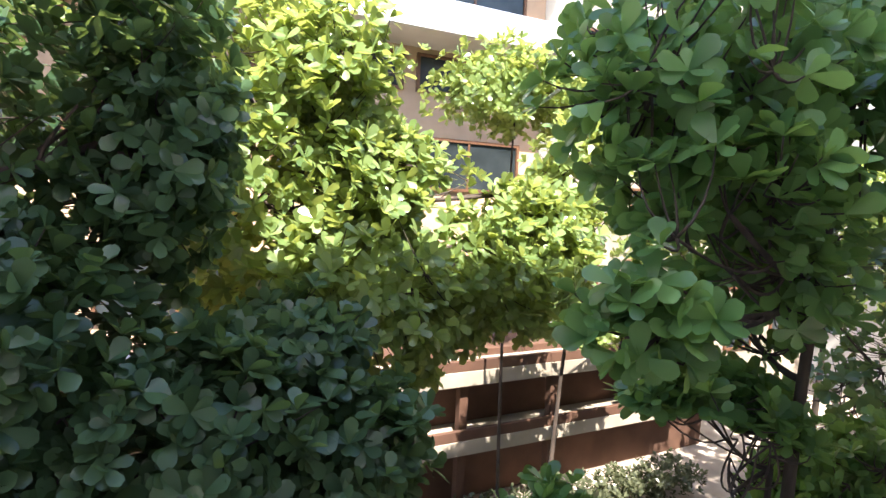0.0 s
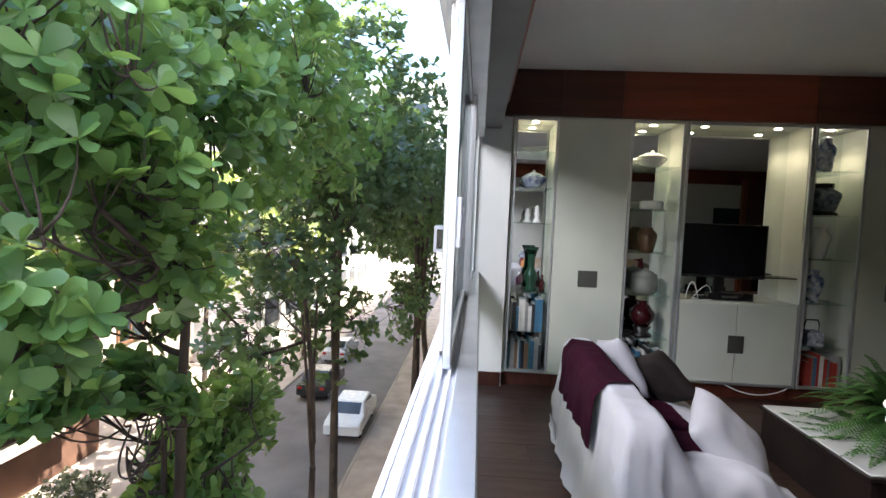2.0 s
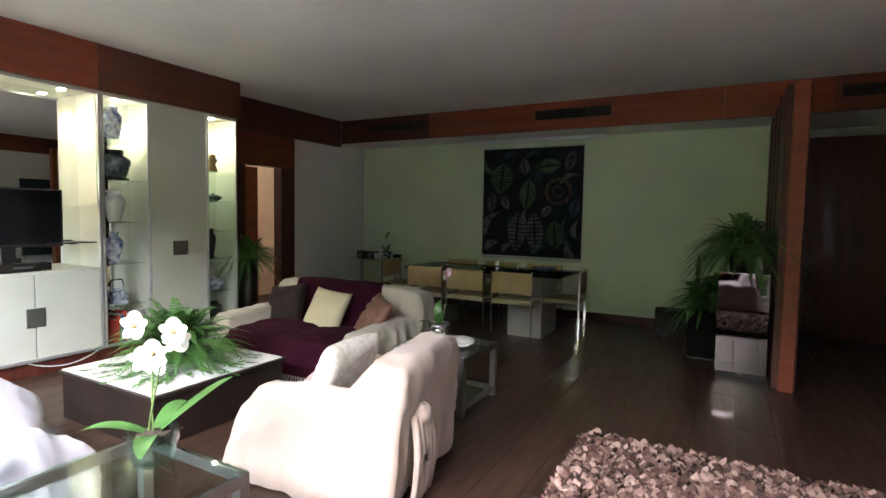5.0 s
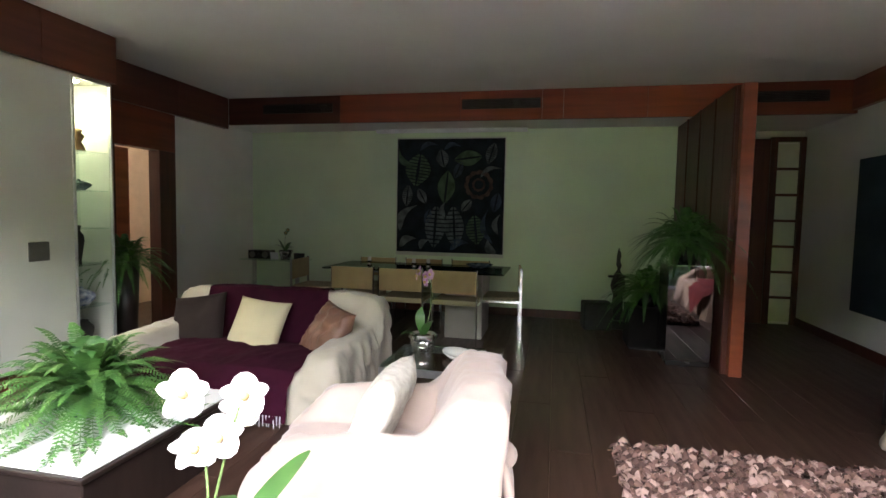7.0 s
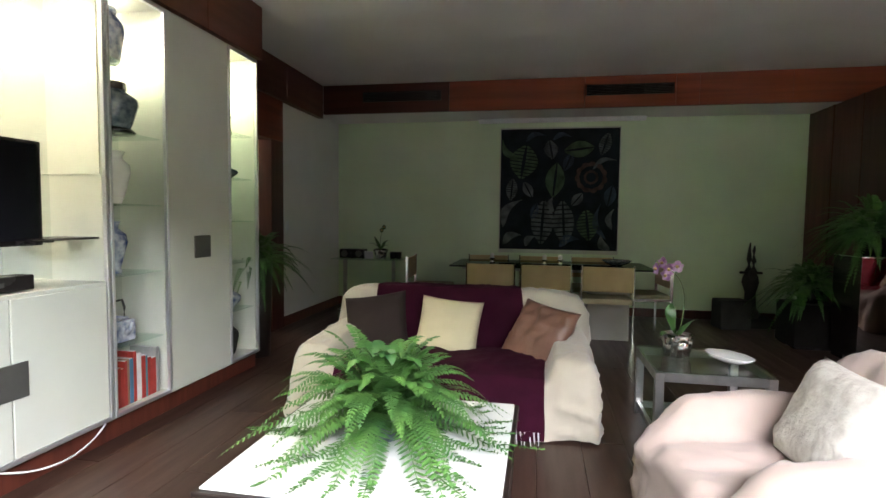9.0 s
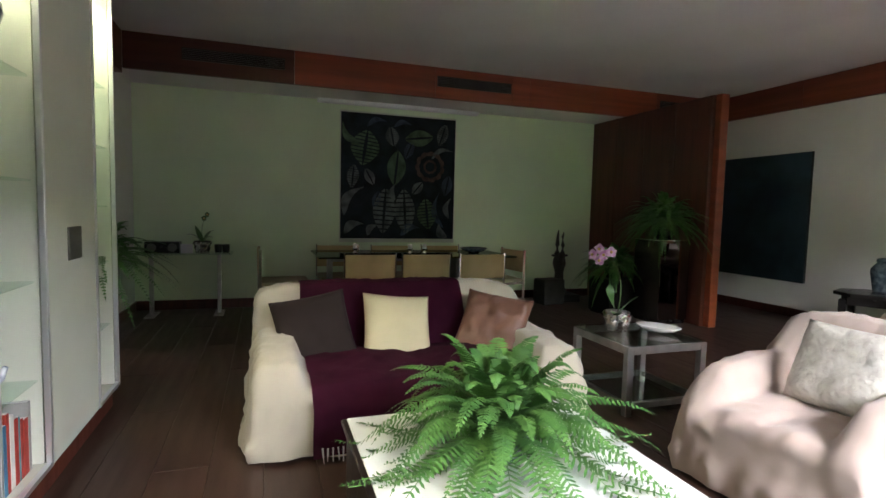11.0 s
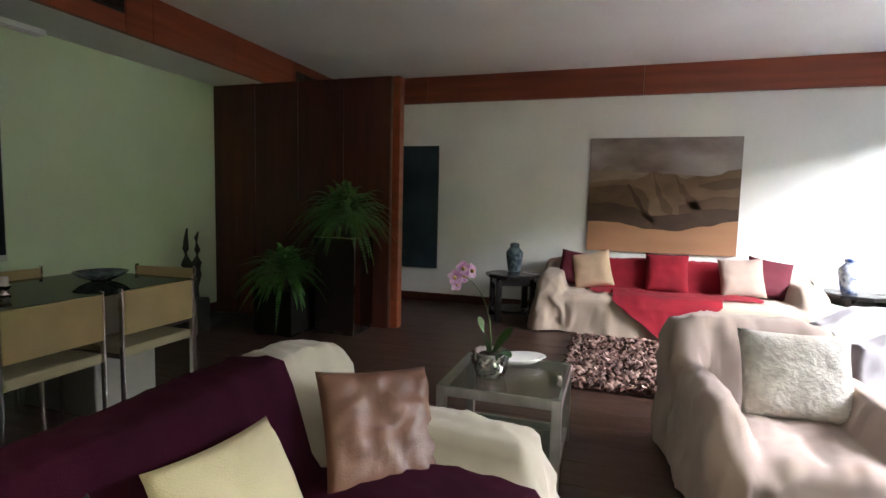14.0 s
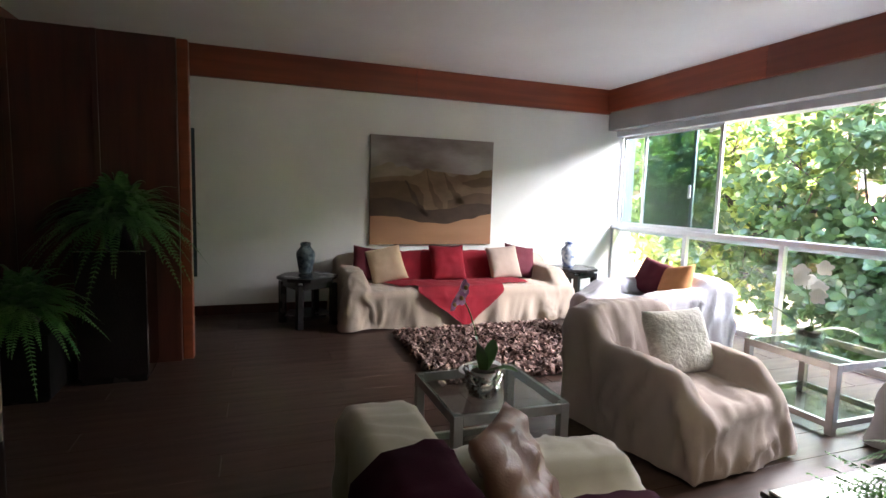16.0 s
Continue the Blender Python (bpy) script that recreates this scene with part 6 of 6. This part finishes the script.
        oc = new("old_leaves", leaf_mesh("old_leaves", np.concatenate(bmv), np.concatenate(bmf), LEAF_OLD))
        oc.parent = t
        tagged(oc, "withered orange leaves", kind="stuff")
    return t


tree("leafy sea almond tree with broad glossy leaves near the window", (5.6, 2.55), [((4.9, 3.2, 2.5), (1.7, 1.3, 1.4), 420), ((3.5, 2.5, 1.5), (0.8, 0.7, 0.75), 90), ((3.4, 3.0, 2.6), (1.0, 1.0, 1.0), 130), ((6.6, 3.5, 3.2), (2.3, 1.8, 1.7), 430), ((4.3, 3.0, 1.0), (1.0, 0.8, 0.5), 80), ((9.2, 3.6, 3.4), (2.8, 2.0, 2.0), 430), ((7.2, 4.6, 1.5), (1.8, 1.2, 1.0), 220), ((3.0, 2.6, 0.85), (0.55, 0.5, 0.35), 40), ((5.4, 3.6, 0.7), (1.2, 0.9, 0.6), 90)], 1, 0.205, 8, True, 0.085, old=18, gap=0.0)
tree("dense sea almond tree close to the facade", (-1.6, 5.2), [((-2.3, 6.2, 1.4), (2.5, 1.9, 3.6), 1350), ((-5.0, 6.2, 1.5), (2.2, 2.2, 2.8), 420), ((0.3, 5.3, -0.75), (1.6, 1.2, 1.1), 760), ((0.0, 5.9, 2.2), (0.7, 0.8, 1.8), 360), ((1.7, 5.3, -1.0), (0.95, 1.1, 0.75), 330), ((-1.3, 5.3, -0.2), (1.4, 1.2, 1.6), 640), ((1.3, 5.9, -0.1), (0.9, 0.9, 0.6), 170)], 2, 0.22, 8, True, 0.15, LEAFY_SHADE, old=8, gap=-0.22)
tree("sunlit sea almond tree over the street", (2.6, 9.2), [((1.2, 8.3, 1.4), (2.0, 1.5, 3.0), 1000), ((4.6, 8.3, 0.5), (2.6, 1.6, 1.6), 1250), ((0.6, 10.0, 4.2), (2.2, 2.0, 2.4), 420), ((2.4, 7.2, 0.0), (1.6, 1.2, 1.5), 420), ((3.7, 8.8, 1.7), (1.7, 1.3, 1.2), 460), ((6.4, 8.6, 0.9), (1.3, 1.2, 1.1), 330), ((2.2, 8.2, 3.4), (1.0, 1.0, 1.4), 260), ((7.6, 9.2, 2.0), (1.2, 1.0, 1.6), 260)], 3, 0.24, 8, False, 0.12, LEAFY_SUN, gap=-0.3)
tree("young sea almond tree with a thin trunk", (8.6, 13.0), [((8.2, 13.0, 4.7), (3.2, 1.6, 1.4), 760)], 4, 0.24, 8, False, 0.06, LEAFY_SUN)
tree("low bushy tree below the window", (5.7, 3.2), [((4.4, 2.9, -0.85), (1.2, 0.8, 0.6), 190), ((6.0, 2.4, -1.1), (1.3, 0.8, 0.7), 200), ((3.4, 3.3, -1.5), (1.3, 0.9, 0.7), 170), ((7.6, 3.2, -1.7), (1.6, 1.0, 0.9), 190), ((5.2, 4.2, -1.9), (1.6, 0.9, 0.8), 170), ((4.2, 3.8, -1.7), (1.1, 0.8, 0.6), 130), ((5.5, 3.7, -1.1), (1.0, 0.8, 0.6), 120), ((4.7, 3.4, -0.4), (0.9, 0.7, 0.5), 110)], 5, 0.21, 8, True, 0.06, LEAFY)
tree("spindly street tree with sparse leaves", (12.5, 4.1), [((12.0, 4.4, 0.4), (2.6, 1.8, 1.3), 200), ((14.5, 5.6, -1.2), (3.0, 2.0, 1.7), 120), ((10.6, 5.2, -1.6), (1.8, 1.5, 1.2), 70)], 15, 0.24, 7, False, 0.10, LEAFY_SHADE, fork=6)
tree("street tree with a spreading crown in shaded leaf colours", (17.5, 4.6), [((16.5, 4.2, 4.2), (4.8, 3.2, 3.8), 1500), ((14.6, 3.0, 2.0), (3.0, 1.4, 2.0), 240), ((16.6, 4.4, -2.2), (2.4, 1.2, 1.7), 110)], 6, 0.27, 8, False, 0.16, LEAFY_SHADE, fork=5)
tree("street tree with a forked trunk", (27.1, 3.0), [((26, 3.8, 3.4), (5.2, 3.2, 4.2), 1200), ((25.0, 3.6, -2.6), (2.6, 1.4, 2.0), 120)], 7, 0.30, 8, False, 0.22, LEAFY_SHADE, fork=4)
tree("street tree with a forked trunk", (35.3, 3.1), [((34, 4.6, 2.8), (5.4, 3.8, 4.2), 900), ((34, 3.8, -2.6), (2.8, 1.5, 2.0), 110)], 8, 0.36, 8, False, 0.22, LEAFY_SHADE, fork=4)
tree("street tree further along the pavement", (44.0, 4.2), [((44, 5.5, 2.4), (6.4, 4.4, 5.0), 800)], 9, 0.46, 8, False, 0.18, LEAFY_SHADE)
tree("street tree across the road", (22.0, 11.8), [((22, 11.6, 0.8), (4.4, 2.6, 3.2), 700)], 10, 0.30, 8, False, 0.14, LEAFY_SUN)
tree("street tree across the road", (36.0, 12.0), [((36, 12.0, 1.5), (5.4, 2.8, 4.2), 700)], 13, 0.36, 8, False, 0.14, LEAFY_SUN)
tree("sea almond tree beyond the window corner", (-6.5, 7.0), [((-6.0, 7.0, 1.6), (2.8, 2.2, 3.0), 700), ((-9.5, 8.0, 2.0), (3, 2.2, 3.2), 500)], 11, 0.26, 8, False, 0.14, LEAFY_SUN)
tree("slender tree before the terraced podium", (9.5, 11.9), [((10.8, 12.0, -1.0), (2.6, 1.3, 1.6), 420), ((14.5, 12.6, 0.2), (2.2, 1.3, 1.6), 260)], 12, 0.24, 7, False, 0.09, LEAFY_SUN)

# low hedge in front of the podium
rng_h = np.random.default_rng(77)
hp = np.column_stack((rng_h.uniform(2, 17, 1300), rng_h.uniform(12.2, 13.9, 1300), G + 0.3 + 1.0 * rng_h.uniform(0, 1, 1300) ** 0.6))
Ph, Fh = rosettes(hp, np.tile([[0, 0, 1.0]], (1300, 1)) + rng_h.normal(scale=0.4, size=(1300, 3)), rng_h, 6, 0.2, False)
hedge = new("hedge", leaf_mesh("hedge", Ph, Fh, leaf_material("hedge_leaves", (0.05, 0.06, 0.035), (0.16, 0.17, 0.10), (0.1, 0.12, 0.04))))
tagged(hedge, "low clipped grey-green hedge along the pavement", "hedge", kind="stuff")


# ---- cars ----
def car(at, paint, label):
    t = thing("car", label, "car", at, group="parked cars")
    prof_ = [(-2.1, 0.35), (-2.1, 0.75), (-1.95, 0.88), (-1.1, 0.98), (-0.5, 1.42), (0.9, 1.46), (1.6, 1.02), (2.05, 0.92), (2.12, 0.6), (2.1, 0.35)]
    def hull(pr, hw, inset):
        bm = bmesh.new()
        rows = []
        for s in (-1, -0.9, 0.9, 1):
            k = 1 if abs(s) < 1 else 0.96
            rows.append([bm.verts.new((x * (k if z < 1 else 1), s * (hw - (inset if z > 1.0 else 0)), 0.35 + (z - 0.35) * k)) for x, z in pr])
        for a, b in zip(rows, rows[1:]):
            for i in range(len(pr)):
                j = (i + 1) % len(pr)
                bm.faces.new((a[i], a[j], b[j], b[i]))
        bm.faces.new(rows[0][::-1])
        bm.faces.new(rows[-1])
        return bm
    part("body", hull(prof_, 0.85, 0.14), paint, t, smooth=False)
    part("side_windows", hull([(-0.95, 1.03), (-0.47, 1.37), (0.85, 1.40), (1.42, 1.05)], 0.86, 0.145), DARK_PANE, t, "dark side glass")
    part("windscreen", boxes(((-0.02, -0.62, -0.01), (0.62, 0.62, 0.01)), bevel=0.003), DARK_PANE, t, at=pose(-1.06, 0, 1.0, 0, -38, 0))
    part("rear_window", boxes(((-0.02, -0.6, -0.01), (0.6, 0.6, 0.01)), bevel=0.003), DARK_PANE, t, at=pose(1.0, 0, 1.43, 0, 32, 0))
    for x in (-1.35, 1.3):
        for y in (-0.80, 0.62):
            w_ = part("wheel", lathe([(0.30, 0), (0.32, 0.02), (0.32, 0.16), (0.30, 0.18)], 22), BLACK, t, at=pose(x, y, 0.32, -90))
            part("rim", lathe([(0.19, -0.004), (0.19, 0.184), (0.05, 0.186)], 16), ALU, w_)
    for y in (-0.75, 0.5):
        part("tail_lamp", box((2.07, y, 0.72), (2.125, y + 0.25, 0.86), 0.01), mat("tail_red", (0.4, 0.02, 0.02), 0.2), t)
        part("headlamp", box((-2.11, y, 0.66), (-2.05, y + 0.25, 0.80), 0.01), PORCELAIN, t)
    return t


car(pose(25.4, 5.9, G, 0, 0, 0), mat("white_car_paint", (0.7, 0.7, 0.7), 0.25, var=0.02, bump=0), "white parked hatchback at the kerb")
car(pose(30.2, 8.9, G, 0, 0, 180), mat("black_car_paint", (0.02, 0.02, 0.022), 0.2, var=0.02, bump=0), "black parked hatchback across the street")
car(pose(37.5, 9.7, G, 0, 0, 180), mat("silver_car_paint", (0.4, 0.41, 0.42), 0.25, var=0.02, bump=0), "silver parked hatchback across the street")
pole = thing("street_lamp", "grey steel lamp post by the kerb", "lamp post", pose(27.5, 11.6, G + 0.12))
part("pole", tube([(0, 0, 0), (0, 0, 7.5), (0, -0.3, 8.2), (0, -1.2, 8.5)], 0.09, 0.05, 10), STEEL, pole, smooth=True)
part("lamp_head", box((-0.12, -1.6, 8.42), (0.12, -1.0, 8.52), 0.02), STEEL, pole)

# ---- floor planks ----
fl_t = thing("floor", "dark polished wooden plank floor", "floor", kind="structure")
plank = mesh_of("plank", box((0.001, 0.001, -0.022), (0.239, 2.298, 0.0), 0.0015), FLOOR_WOOD)
k = 0
for i in range(38):
    y = -8.07 - (i % 3) * 0.77
    while y < -0.03:
        a, b = max(y, -8.07), min(y + 2.3, -0.036)
        if b - a > 0.02:
            ob = new("plank", plank)
            ob.parent = fl_t
            ob.matrix_basis = Matrix.LocRotScale((X0 + i * 0.24, a, 0), None, (1, (b - a) / 2.3, 1))
        y += 2.3
